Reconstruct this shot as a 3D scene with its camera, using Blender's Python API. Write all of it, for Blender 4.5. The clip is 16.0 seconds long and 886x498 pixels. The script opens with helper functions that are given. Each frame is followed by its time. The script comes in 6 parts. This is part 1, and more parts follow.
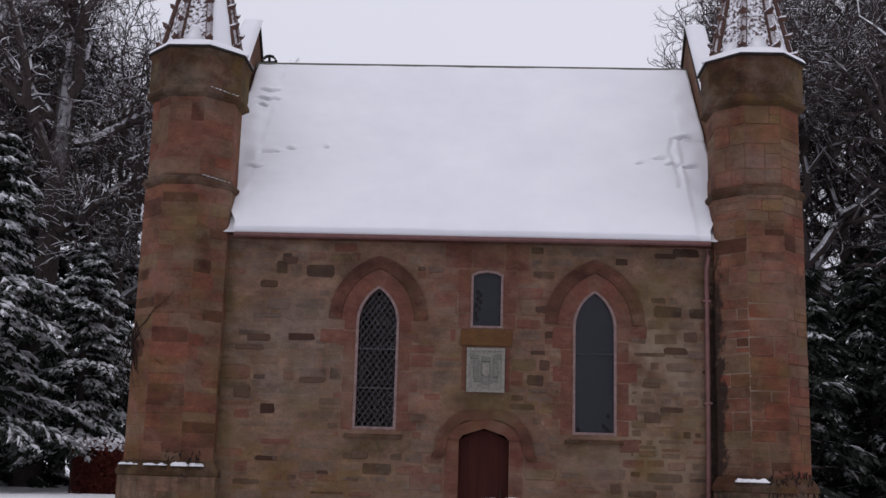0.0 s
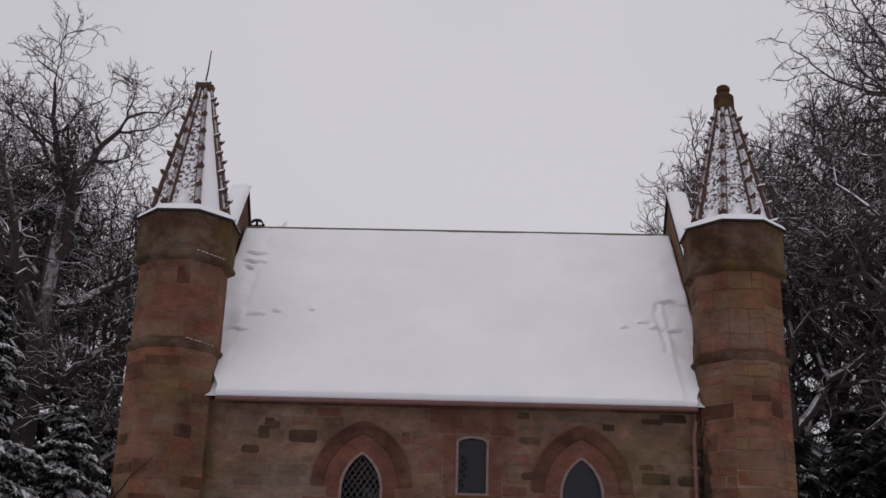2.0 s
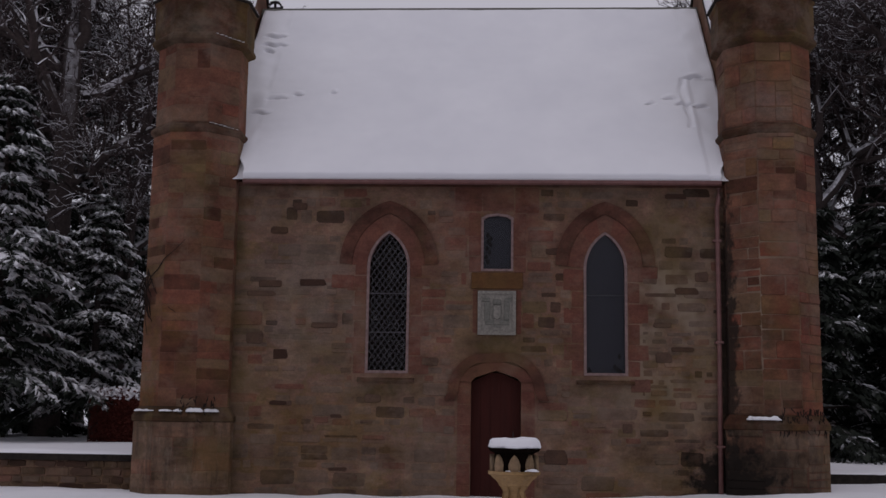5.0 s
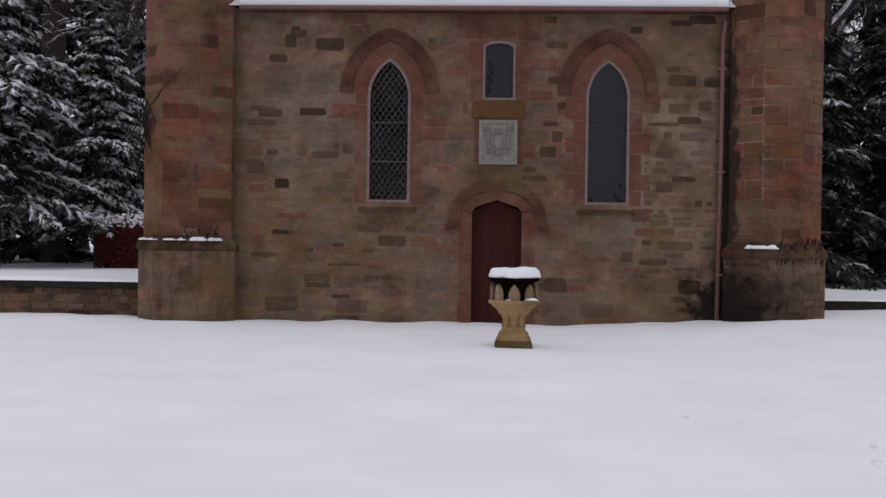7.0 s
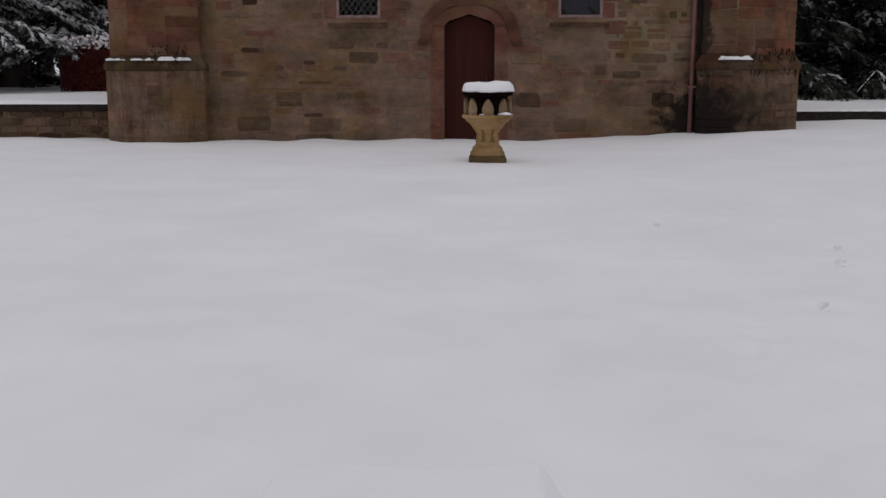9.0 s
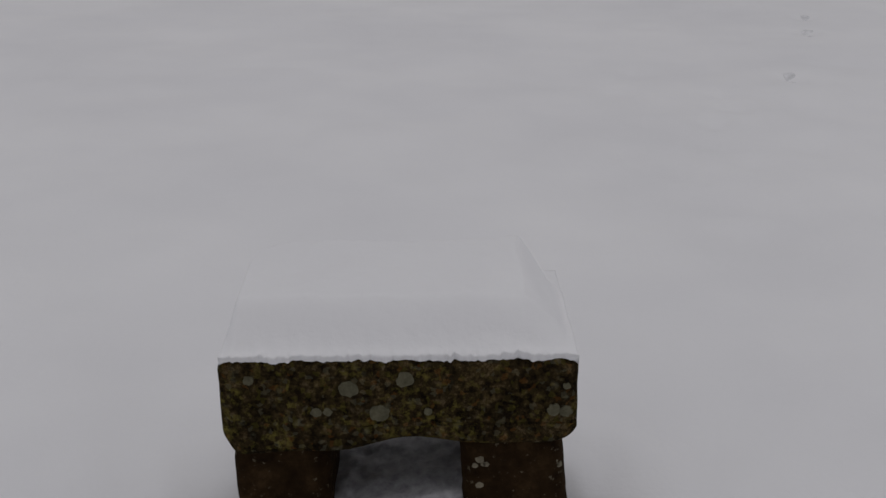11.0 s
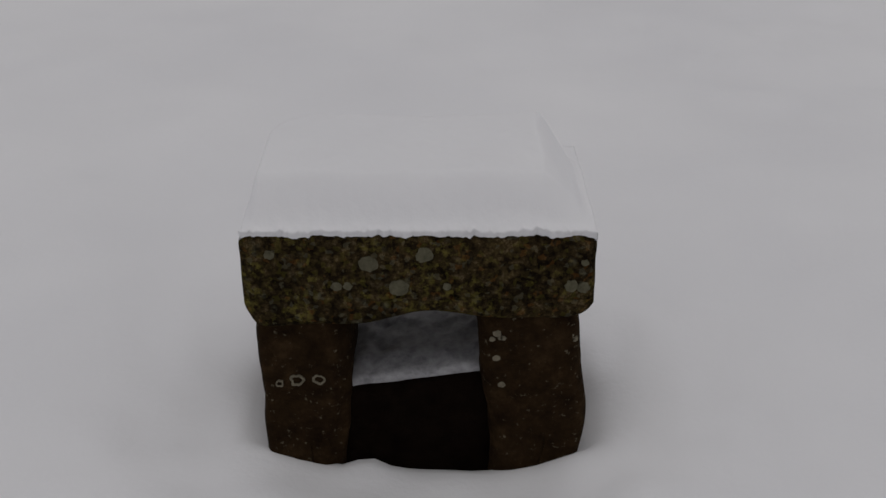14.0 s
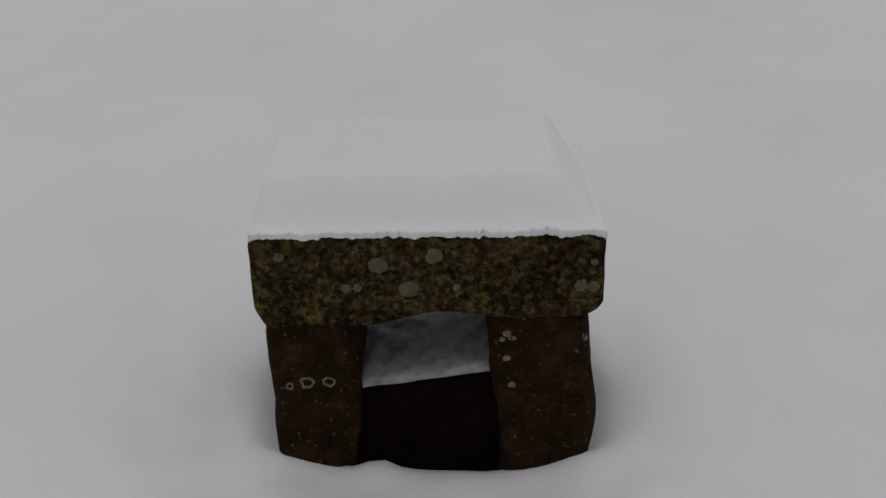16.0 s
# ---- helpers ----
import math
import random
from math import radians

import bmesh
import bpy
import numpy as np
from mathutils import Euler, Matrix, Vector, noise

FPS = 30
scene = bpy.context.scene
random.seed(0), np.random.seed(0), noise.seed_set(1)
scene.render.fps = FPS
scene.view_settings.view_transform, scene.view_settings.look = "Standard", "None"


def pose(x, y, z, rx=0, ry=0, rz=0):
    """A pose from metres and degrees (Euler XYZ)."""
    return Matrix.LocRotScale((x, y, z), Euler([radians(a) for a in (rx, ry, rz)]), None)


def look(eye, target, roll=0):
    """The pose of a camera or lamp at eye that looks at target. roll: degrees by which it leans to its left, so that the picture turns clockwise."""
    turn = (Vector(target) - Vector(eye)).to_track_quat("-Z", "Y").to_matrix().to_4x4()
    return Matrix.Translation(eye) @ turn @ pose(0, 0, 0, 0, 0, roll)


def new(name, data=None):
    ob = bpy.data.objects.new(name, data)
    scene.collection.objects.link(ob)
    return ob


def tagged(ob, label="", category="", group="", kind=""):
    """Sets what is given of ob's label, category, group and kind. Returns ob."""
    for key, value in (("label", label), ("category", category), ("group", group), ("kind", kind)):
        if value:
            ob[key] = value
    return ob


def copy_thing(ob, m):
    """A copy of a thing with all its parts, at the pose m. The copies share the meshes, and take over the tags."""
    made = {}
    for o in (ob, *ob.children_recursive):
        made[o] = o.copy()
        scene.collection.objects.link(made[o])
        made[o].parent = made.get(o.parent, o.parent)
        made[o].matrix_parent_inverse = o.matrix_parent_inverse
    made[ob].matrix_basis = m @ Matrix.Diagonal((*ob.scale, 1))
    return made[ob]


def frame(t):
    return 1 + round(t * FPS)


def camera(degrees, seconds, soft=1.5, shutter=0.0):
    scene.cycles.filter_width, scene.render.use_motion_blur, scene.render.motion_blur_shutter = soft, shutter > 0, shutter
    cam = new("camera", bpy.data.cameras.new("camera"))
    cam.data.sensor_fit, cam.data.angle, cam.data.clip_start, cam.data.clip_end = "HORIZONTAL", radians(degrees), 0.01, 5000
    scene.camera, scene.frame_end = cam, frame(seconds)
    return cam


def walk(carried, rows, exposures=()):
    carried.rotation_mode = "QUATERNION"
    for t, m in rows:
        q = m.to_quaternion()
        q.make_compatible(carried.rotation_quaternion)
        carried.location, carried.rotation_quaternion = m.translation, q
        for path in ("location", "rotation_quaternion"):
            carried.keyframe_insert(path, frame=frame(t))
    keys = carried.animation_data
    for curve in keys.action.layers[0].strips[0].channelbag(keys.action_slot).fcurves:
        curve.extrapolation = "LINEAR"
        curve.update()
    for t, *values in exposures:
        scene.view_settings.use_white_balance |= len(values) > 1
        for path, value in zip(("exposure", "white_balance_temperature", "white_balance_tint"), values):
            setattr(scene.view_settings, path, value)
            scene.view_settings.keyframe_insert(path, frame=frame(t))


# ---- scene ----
cam = camera(43.07, 16.0)
PATH = [
    (0.0, pose(-0.027, 0.005, 1.464, 101.09, -1.62, 1.96)),
    (0.5, pose(-0.014, 0.013, 1.472, 104.74, -1.62, 1.82)),
    (1.0, pose(-0.014, 0.023, 1.491, 107.26, -1.57, 1.64)),
    (1.5, pose(-0.005, 0.031, 1.503, 109.20, -1.32, 1.47)),
    (2.0, pose(0.004, 0.044, 1.498, 109.39, -1.66, 1.25)),
    (2.5, pose(0.015, 0.051, 1.486, 109.49, -1.74, 1.40)),
    (3.0, pose(0.019, 0.056, 1.480, 109.19, -2.07, 1.60)),
    (3.5, pose(0.014, 0.058, 1.466, 108.68, -1.67, 1.92)),
    (4.0, pose(0.010, 0.054, 1.423, 108.24, -1.45, 2.00)),
    (4.5, pose(0.016, 0.039, 1.377, 103.82, -0.84, 2.31)),
    (5.0, pose(0.027, 0.029, 1.369, 98.49, -0.83, 2.76)),
    (5.2, pose(0.028, 0.030, 1.378, 96.90, -0.92, 2.84)),
    (7.3, pose(0.031, 0.030, 1.469, 88.04, -0.83, 2.81)),
    (7.5, pose(0.032, 0.014, 1.461, 86.89, -0.81, 2.72)),
    (8.0, pose(0.024, 0.002, 1.449, 84.90, -0.66, 2.33)),
    (8.5, pose(0.026, -0.017, 1.430, 82.75, -0.44, 1.96)),
    (9.0, pose(0.028, -0.031, 1.402, 80.41, 0.08, 1.43)),
    (9.5, pose(0.024, -0.046, 1.381, 77.80, -0.11, 0.79)),
    (10.0, pose(0.026, -0.044, 1.361, 75.11, 0.15, 0.32)),
    (10.2, pose(0.019, -0.039, 1.366, 73.92, 0.26, 0.11)),
    (12.3, pose(-0.025, -0.014, 1.432, 63.00, -0.17, -1.41)),
    (12.5, pose(-0.022, -0.015, 1.423, 62.57, -0.27, -1.14)),
    (13.0, pose(-0.022, -0.024, 1.412, 62.23, -0.53, -0.64)),
    (13.5, pose(-0.028, -0.027, 1.411, 62.58, -0.54, -0.25)),
    (14.0, pose(-0.034, -0.015, 1.414, 62.26, -0.03, -0.16)),
    (14.5, pose(-0.033, -0.003, 1.422, 61.84, 0.32, -0.11)),
    (15.0, pose(-0.031, -0.011, 1.411, 62.10, 0.25, 0.01)),
    (15.5, pose(-0.035, -0.013, 1.411, 62.20, 0.39, -0.03)),
    (16.0, pose(-0.054, -0.015, 1.413, 62.32, 0.54, -0.52)),
]
EXPOSURES = [(0.0, 0.0, 6150, 15), (0.5, 0.05, 6150, 15), (1.0, 0.0, 6200, 15), (2.0, -0.30, 6500, 14), (2.5, -0.36, 6550, 14), (3.0, -0.48, 6600, 14), (3.5, -0.60, 6600, 14), (4.0, -0.60, 6530, 15), (4.5, -0.73, 6500, 17),
             (5.0, -0.70, 6250, 18), (5.2, -0.62, 6250, 18), (7.3, 0.03, 6230, 11), (8.0, -0.06, 6300, 11), (8.5, -0.15, 6400, 10), (9.0, -0.32, 6550, 9), (9.5, -0.47, 6600, 9), (10.2, -0.60, 6600, 8),
             (12.5, -0.84, 6720, 8), (13.5, -0.72, 6720, 8), (14.5, -0.65, 6720, 7), (16.0, -0.66, 6720, 7)]
walk(cam, PATH, EXPOSURES)

# ---- light: an even overcast winter sky, low soft sun behind cloud ----
SUN_EL, SUN_ROT = radians(76), radians(200)
world = bpy.data.worlds.new("overcast_sky")
scene.world = world
world.use_nodes = True
wn, wl = world.node_tree.nodes, world.node_tree.links
wn.clear()
w_out = wn.new("ShaderNodeOutputWorld")
w_bg = wn.new("ShaderNodeBackground")
w_sky = wn.new("ShaderNodeTexSky")
w_sky.sky_type, w_sky.sun_disc = "NISHITA", False
w_sky.sun_elevation, w_sky.sun_rotation = SUN_EL, SUN_ROT
w_scale = wn.new("ShaderNodeVectorMath")
w_scale.operation = "SCALE"
w_scale.inputs["Scale"].default_value = 0.08
w_cloud = wn.new("ShaderNodeTexNoise")
w_cloud.inputs["Scale"].default_value = 1.6
w_cloud.inputs["Detail"].default_value = 3
w_ramp = wn.new("ShaderNodeValToRGB")
w_ramp.color_ramp.elements[0].color = (0.78, 0.775, 0.82, 1)
w_ramp.color_ramp.elements[1].color = (0.90, 0.885, 0.92, 1)
w_ramp.color_ramp.elements[0].position, w_ramp.color_ramp.elements[1].position = 0.3, 0.7
w_mix = wn.new("ShaderNodeMix")
w_mix.data_type = "RGBA"
w_mix.inputs[0].default_value = 0.88
wl.new(w_sky.outputs[0], w_scale.inputs[0])
wl.new(w_scale.outputs[0], w_mix.inputs[6])
wl.new(w_cloud.outputs["Fac"], w_ramp.inputs[0])
wl.new(w_ramp.outputs[0], w_mix.inputs[7])
wl.new(w_mix.outputs[2], w_bg.inputs[0])
wl.new(w_bg.outputs[0], w_out.inputs[0])
w_bg.inputs[1].default_value = 0.9

sun_data = bpy.data.lights.new("sun", "SUN")
sun_data.energy, sun_data.angle, sun_data.color = 0.50, radians(40), (1.0, 0.97, 0.93)
sun = new("sun", sun_data)
sun.matrix_basis = look((2, 11, 40), (4, 20, 0))

# ---- helpers of this scene ----
BASE = {}
rng = random.Random(7)


def thing(name, at=(0, 0, 0), label="", category="", group="", kind=""):
    ob = new(name)
    ob.empty_display_size = 0.2
    ob.location = at
    BASE[ob] = Matrix.Translation(at)
    return tagged(ob, label, category, group, kind)


def mesh_of(bm, name, smooth=False):
    me = bpy.data.meshes.new(name)
    bm.normal_update()
    bm.to_mesh(me)
    bm.free()
    if smooth:
        me.polygons.foreach_set("use_smooth", [True] * len(me.polygons))
    return me


def link_mesh(name, me, material, parent=None, label="", kind=""):
    if not me.materials:
        me.materials.append(material)
    ob = new(name, me)
    if parent is not None:
        ob.parent = parent
        ob.matrix_parent_inverse = BASE.get(parent, Matrix()).inverted()
    return tagged(ob, label, "", "", kind)


def part(name, bm, material, parent=None, label="", kind="", smooth=False):
    return link_mesh(name, mesh_of(bm, name, smooth), material, parent, label, kind)


def raw(name, verts, faces, material, parent=None, label="", kind="", smooth=False):
    me = bpy.data.meshes.new(name)
    me.from_pydata(verts, [], faces)
    me.update()
    if smooth:
        me.polygons.foreach_set("use_smooth", [True] * len(me.polygons))
    return link_mesh(name, me, material, parent, label, kind)


def add_box(bm, lo, hi, bevel=0.0, jitter=0.0):
    cs = [(x, y, z) for x in (lo[0], hi[0]) for y in (lo[1], hi[1]) for z in (lo[2], hi[2])]
    vs = [bm.verts.new([c + rng.uniform(-jitter, jitter) for c in p]) for p in cs]
    fs = [bm.faces.new([vs[i] for i in q]) for q in ((0, 1, 3, 2), (4, 6, 7, 5), (0, 4, 5, 1), (2, 3, 7, 6), (0, 2, 6, 4), (1, 5, 7, 3))]
    if bevel:
        es = list({e for f in fs for e in f.edges})
        bmesh.ops.bevel(bm, geom=es, offset=bevel, segments=2, affect="EDGES", profile=0.6)


def box(lo, hi, bevel=0.0, jitter=0.0):
    bm = bmesh.new()
    add_box(bm, lo, hi, bevel, jitter)
    return bm


def loft(rings, cap=True):
    """A bmesh through rings of equal count."""
    bm = bmesh.new()
    rows = [[bm.verts.new(p) for p in r] for r in rings]
    n = len(rings[0])
    for a, b in zip(rows, rows[1:]):
        for i in range(n):
            j = (i + 1) % n
            bm.faces.new((a[i], a[j], b[j], b[i]))
    if cap:
        bm.faces.new(rows[0][::-1])
        bm.faces.new(rows[-1])
    bmesh.ops.recalc_face_normals(bm, faces=bm.faces[:])
    return bm


def octagon(cx, cy, width, z):
    r = width / 2 / math.cos(math.pi / 8)
    return [(cx + r * math.cos(math.pi / 8 + k * math.pi / 4), cy + r * math.sin(math.pi / 8 + k * math.pi / 4), z) for k in range(8)]


def tube(points, radii, sides=8):
    rings = []
    for i, p in enumerate(points):
        a, b = Vector(points[max(i - 1, 0)]), Vector(points[min(i + 1, len(points) - 1)])
        d = (b - a).normalized()
        u = d.orthogonal().normalized() if abs(d.z) < 0.95 else d.cross(Vector((0, 1, 0))).normalized()
        v = d.cross(u)
        rings.append([Vector(p) + radii[i] * (u * math.cos(2 * math.pi * k / sides) + v * math.sin(2 * math.pi * k / sides)) for k in range(sides)])
    return loft(rings)


def slab(loops, y0, y1):
    """An upright slab between the planes y0 (front) and y1; loops[0] is its outline in (x, z), the rest are openings through it."""
    bm = bmesh.new()
    for y in (y0, y1):
        es = []
        for lp in loops:
            vs = [bm.verts.new((x, y, z)) for x, z in lp]
            es += [bm.edges.new((vs[i], vs[(i + 1) % len(vs)])) for i in range(len(vs))]
        bmesh.ops.triangle_fill(bm, edges=es, use_beauty=True)
    bm.verts.ensure_lookup_table()
    half, k = len(bm.verts) // 2, 0
    for lp in loops:
        n = len(lp)
        for i in range(n):
            a, b = k + i, k + (i + 1) % n
            bm.faces.new((bm.verts[a], bm.verts[b], bm.verts[half + b], bm.verts[half + a]))
        k += n
    bmesh.ops.recalc_face_normals(bm, faces=bm.faces[:])
    return bm


def pointed(cx, a, z0, zs, za, n=10):
    """The outline of a pointed opening: half width a, sill z0, springing zs, apex za."""
    h = za - zs
    r = (a * a + h * h) / (2 * a)
    top = math.asin(min(1, h / r))
    right = [(cx + a - r + r * math.cos(top * i / n), zs + r * math.sin(top * i / n)) for i in range(n + 1)]
    return [(cx - a, z0), (cx + a, z0)] + right + [(2 * cx - x, z) for x, z in right[-2::-1]]


def half_width(a, zs, za, z):
    """Half the width of a pointed opening at the height z."""
    if z <= zs:
        return a
    if z >= za:
        return 0.0
    h = za - zs
    r = (a * a + h * h) / (2 * a)
    return max(0.0, a - r + math.sqrt(max(0, r * r - (z - zs) ** 2)))


# ---- materials ----
def shader(name, rough=0.85, metal=0.0):
    m = bpy.data.materials.new(name)
    m.use_nodes = True
    nt = m.node_tree
    b = nt.nodes["Principled BSDF"]
    b.inputs["Roughness"].default_value, b.inputs["Metallic"].default_value = rough, metal
    b.inputs["Specular IOR Level"].default_value = 0.5 if rough < 0.7 else 0.15 if rough < 0.95 else 0.02
    return m, nt.nodes, nt.links, b


def noise_node(n, l, scale, detail=4, rough=0.6, stretch=None, offset=None):
    g = n.new("ShaderNodeNewGeometry")
    t = n.new("ShaderNodeTexNoise")
    t.inputs["Scale"].default_value, t.inputs["Detail"].default_value, t.inputs["Roughness"].default_value = scale, detail, rough
    if stretch or offset:
        mp = n.new("ShaderNodeMapping")
        mp.inputs["Scale"].default_value = stretch or (1, 1, 1)
        mp.inputs["Location"].default_value = offset or (0, 0, 0)
        l.new(g.outputs["Position"], mp.inputs[0])
        l.new(mp.outputs[0], t.inputs["Vector"])
    else:
        l.new(g.outputs["Position"], t.inputs["Vector"])
    return t.outputs["Fac"]


def ramp(n, l, src, stops, mode="LINEAR"):
    r = n.new("ShaderNodeValToRGB")
    r.color_ramp.interpolation = mode
    el = r.color_ramp.elements
    while len(el) > 1:
        el.remove(el[-1])
    for i, (p, c) in enumerate(stops):
        e = el[0] if i == 0 else el.new(p)
        e.position = p
        e.color = (*c, 1) if len(c) == 3 else c
    l.new(src, r.inputs[0])
    return r.outputs[0]


def blend(n, l, fac, a, b, how="MIX"):
    m = n.new("ShaderNodeMix")
    m.data_type, m.blend_type = "RGBA", how
    for v, s in ((fac, 0), (a, 6), (b, 7)):
        if isinstance(v, (int, float)):
            m.inputs[s].default_value = v
        elif isinstance(v, tuple):
            m.inputs[s].default_value = (*v, 1)
        else:
            l.new(v, m.inputs[s])
    return m.outputs[2]


def bump(n, l, b, src, strength, dist=0.01):
    k = n.new("ShaderNodeBump")
    k.inputs["Strength"].default_value, k.inputs["Distance"].default_value = strength, dist
    l.new(src, k.inputs["Height"])
    l.new(k.outputs[0], b.inputs["Normal"])


def window_fac(n, l, src, lo, hi):
    m = n.new("ShaderNodeMapRange")
    m.inputs[1].default_value, m.inputs[2].default_value = lo, hi
    l.new(src, m.inputs[0])
    return m.outputs[0]


def up_fac(n, l, lo, hi):
    """How far a face looks up, from 0 at lo to 1 at hi."""
    g = n.new("ShaderNodeNewGeometry")
    s = n.new("ShaderNodeSeparateXYZ")
    l.new(g.outputs["True Normal"], s.inputs[0])
    return window_fac(n, l, s.outputs[2], lo, hi)


def times(n, l, a, b):
    m = n.new("ShaderNodeMath")
    m.operation = "MULTIPLY"
    for i, v in enumerate((a, b)):
        if isinstance(v, (int, float)):
            m.inputs[i].default_value = v
        else:
            l.new(v, m.inputs[i])
    return m.outputs[0]


def near_fac(n, l, at, reach):
    """1 at the place, 0 at reach metres from it; reach has three axes."""
    g = n.new("ShaderNodeNewGeometry")
    a = n.new("ShaderNodeVectorMath")
    a.operation = "SUBTRACT"
    a.inputs[1].default_value = at
    d = n.new("ShaderNodeVectorMath")
    d.operation = "DIVIDE"
    d.inputs[1].default_value = reach
    ln = n.new("ShaderNodeVectorMath")
    ln.operation = "LENGTH"
    l.new(g.outputs["Position"], a.inputs[0])
    l.new(a.outputs[0], d.inputs[0])
    l.new(d.outputs[0], ln.inputs[0])
    return window_fac(n, l, ln.outputs["Value"], 1.0, 0.25)


def stain(n, l, at, reach, scale, hard=0.12, stretch=None):
    """A blotch with a ragged edge, grown from a place."""
    g = near_fac(n, l, at, reach)
    t = times(n, l, noise_node(n, l, scale, 6, 0.62, stretch), 1.9)
    s = n.new("ShaderNodeMath")
    s.operation = "ADD"
    l.new(g, s.inputs[0])
    l.new(t, s.inputs[1])
    return window_fac(n, l, s.outputs[0], 1.42, 1.42 + hard)


def masonry(name, stops, pick="object", moss=0.55, damp_and_corner=True, lime=None, lime_by=0.45, settle=None, settle_by=0.5, rosy=(), streaks=0.0, grime=1.0):
    """Sandstone whose pieces differ; weathered with ochre lichen, soot and dampness, and darker up the downpipe corner.
    """
    m, n, l, b = shader(name, 0.92)
    if pick == "object":
        rnd = n.new("ShaderNodeObjectInfo").outputs["Random"]
    elif pick == "island":
        rnd = n.new("ShaderNodeNewGeometry").outputs["Random Per Island"]
    else:
        rnd = noise_node(n, l, 1.3, 2)
    deep = lambda rows: [(p, (c[0] * 0.87, c[1] * 0.745, c[2] * 0.71)) for p, c in rows]
    col = ramp(n, l, rnd, deep(stops))
    if settle:
        ground_col = ramp(n, l, noise_node(n, l, 1.0, 5, 0.68, (1, 1, 1.5), (1, 2, 3)), deep(settle))
        col = blend(n, l, settle_by, col, ground_col)
        blotch = noise_node(n, l, 1.7, 5, 0.60, (1, 1, 1.5), (4, 6, 1))
        col = blend(n, l, 0.8 * grime, col, ramp(n, l, blotch, [(0.34, (0.45, 0.42, 0.40)), (0.47, (0.92, 0.92, 0.92)), (0.55, (1.08, 1.06, 1.04)), (0.66, (1.6, 1.56, 1.5))]), "MULTIPLY")
        soot = window_fac(n, l, noise_node(n, l, 0.55, 5, 0.7, (1, 1, 0.7), (11, 3, 7)), 0.52, 0.70)
        col = blend(n, l, times(n, l, soot, 0.5 * grime), col, (0.038, 0.025, 0.017))
    for place, reach, share, tint in rosy:
        wash = times(n, l, near_fac(n, l, place, reach), window_fac(n, l, noise_node(n, l, 1.9, 4, 0.6, None, (8, 3, 3)), 0.36, 0.56))
        col = blend(n, l, times(n, l, wash, share), col, tint)
    fine = noise_node(n, l, 26, 5, 0.7)
    col = blend(n, l, 0.45, col, ramp(n, l, fine, [(0.25, (0.45, 0.45, 0.45)), (0.75, (1.35, 1.3, 1.25))]), "MULTIPLY")
    mid = noise_node(n, l, 5.0, 4, 0.65, (1, 1, 2.2))
    col = blend(n, l, 0.45, col, ramp(n, l, mid, [(0.3, (0.55, 0.52, 0.5)), (0.5, (1, 1, 1)), (0.72, (1.3, 1.24, 1.12))]), "MULTIPLY")
    if lime:
        pale = times(n, l, near_fac(n, l, *lime), window_fac(n, l, noise_node(n, l, 1.1, 3, 0.6, None, (5, 5, 1)), 0.38, 0.55))
        col = blend(n, l, times(n, l, pale, lime_by), col, (0.26, 0.205, 0.15))
    if settle:
        bleach = times(n, l, window_fac(n, l, noise_node(n, l, 0.8, 5, 0.7, (1, 1, 1.3), (2, 8, 6)), 0.50, 0.68), 0.38)
        col = blend(n, l, bleach, col, (0.23, 0.175, 0.135))
    och = times(n, l, window_fac(n, l, noise_node(n, l, 0.9, 4, 0.6, None, (3, 1, 5)), 0.5, 0.72), moss)
    col = blend(n, l, och, col, (0.130, 0.088, 0.028))
    grn = times(n, l, window_fac(n, l, noise_node(n, l, 1.6, 5, 0.7, None, (9, 4, 2)), 0.56, 0.74), moss)
    col = blend(n, l, grn, col, (0.048, 0.042, 0.026))
    if streaks:
        run = window_fac(n, l, noise_node(n, l, 5.0, 5, 0.7, (1, 1, 0.18), (2, 2, 9)), 0.50, 0.62)
        col = blend(n, l, times(n, l, run, streaks), col, (0.030, 0.022, 0.016))
        wept = window_fac(n, l, noise_node(n, l, 7.0, 5, 0.7, (1, 1, 0.3), (5, 7, 4)), 0.56, 0.66)
        col = blend(n, l, times(n, l, wept, streaks * 0.7), col, (0.22, 0.175, 0.135))
    if damp_and_corner:
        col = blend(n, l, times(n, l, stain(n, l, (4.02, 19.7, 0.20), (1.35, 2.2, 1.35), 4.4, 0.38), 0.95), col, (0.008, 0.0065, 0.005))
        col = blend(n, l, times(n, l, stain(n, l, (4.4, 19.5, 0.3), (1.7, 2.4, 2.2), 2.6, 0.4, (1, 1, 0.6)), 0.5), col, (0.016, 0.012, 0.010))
        # darker ragged strip up the corner between downpipe and tower
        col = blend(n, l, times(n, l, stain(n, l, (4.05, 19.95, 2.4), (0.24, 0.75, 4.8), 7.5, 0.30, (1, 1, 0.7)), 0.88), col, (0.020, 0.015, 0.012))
    l.new(col, b.inputs["Base Color"])
    h = n.new("ShaderNodeMath")
    h.operation = "ADD"
    l.new(fine, h.inputs[0])
    l.new(noise_node(n, l, 11, 3), h.inputs[1])
    bump(n, l, b, h.outputs[0], 0.28, 0.012)
    return m


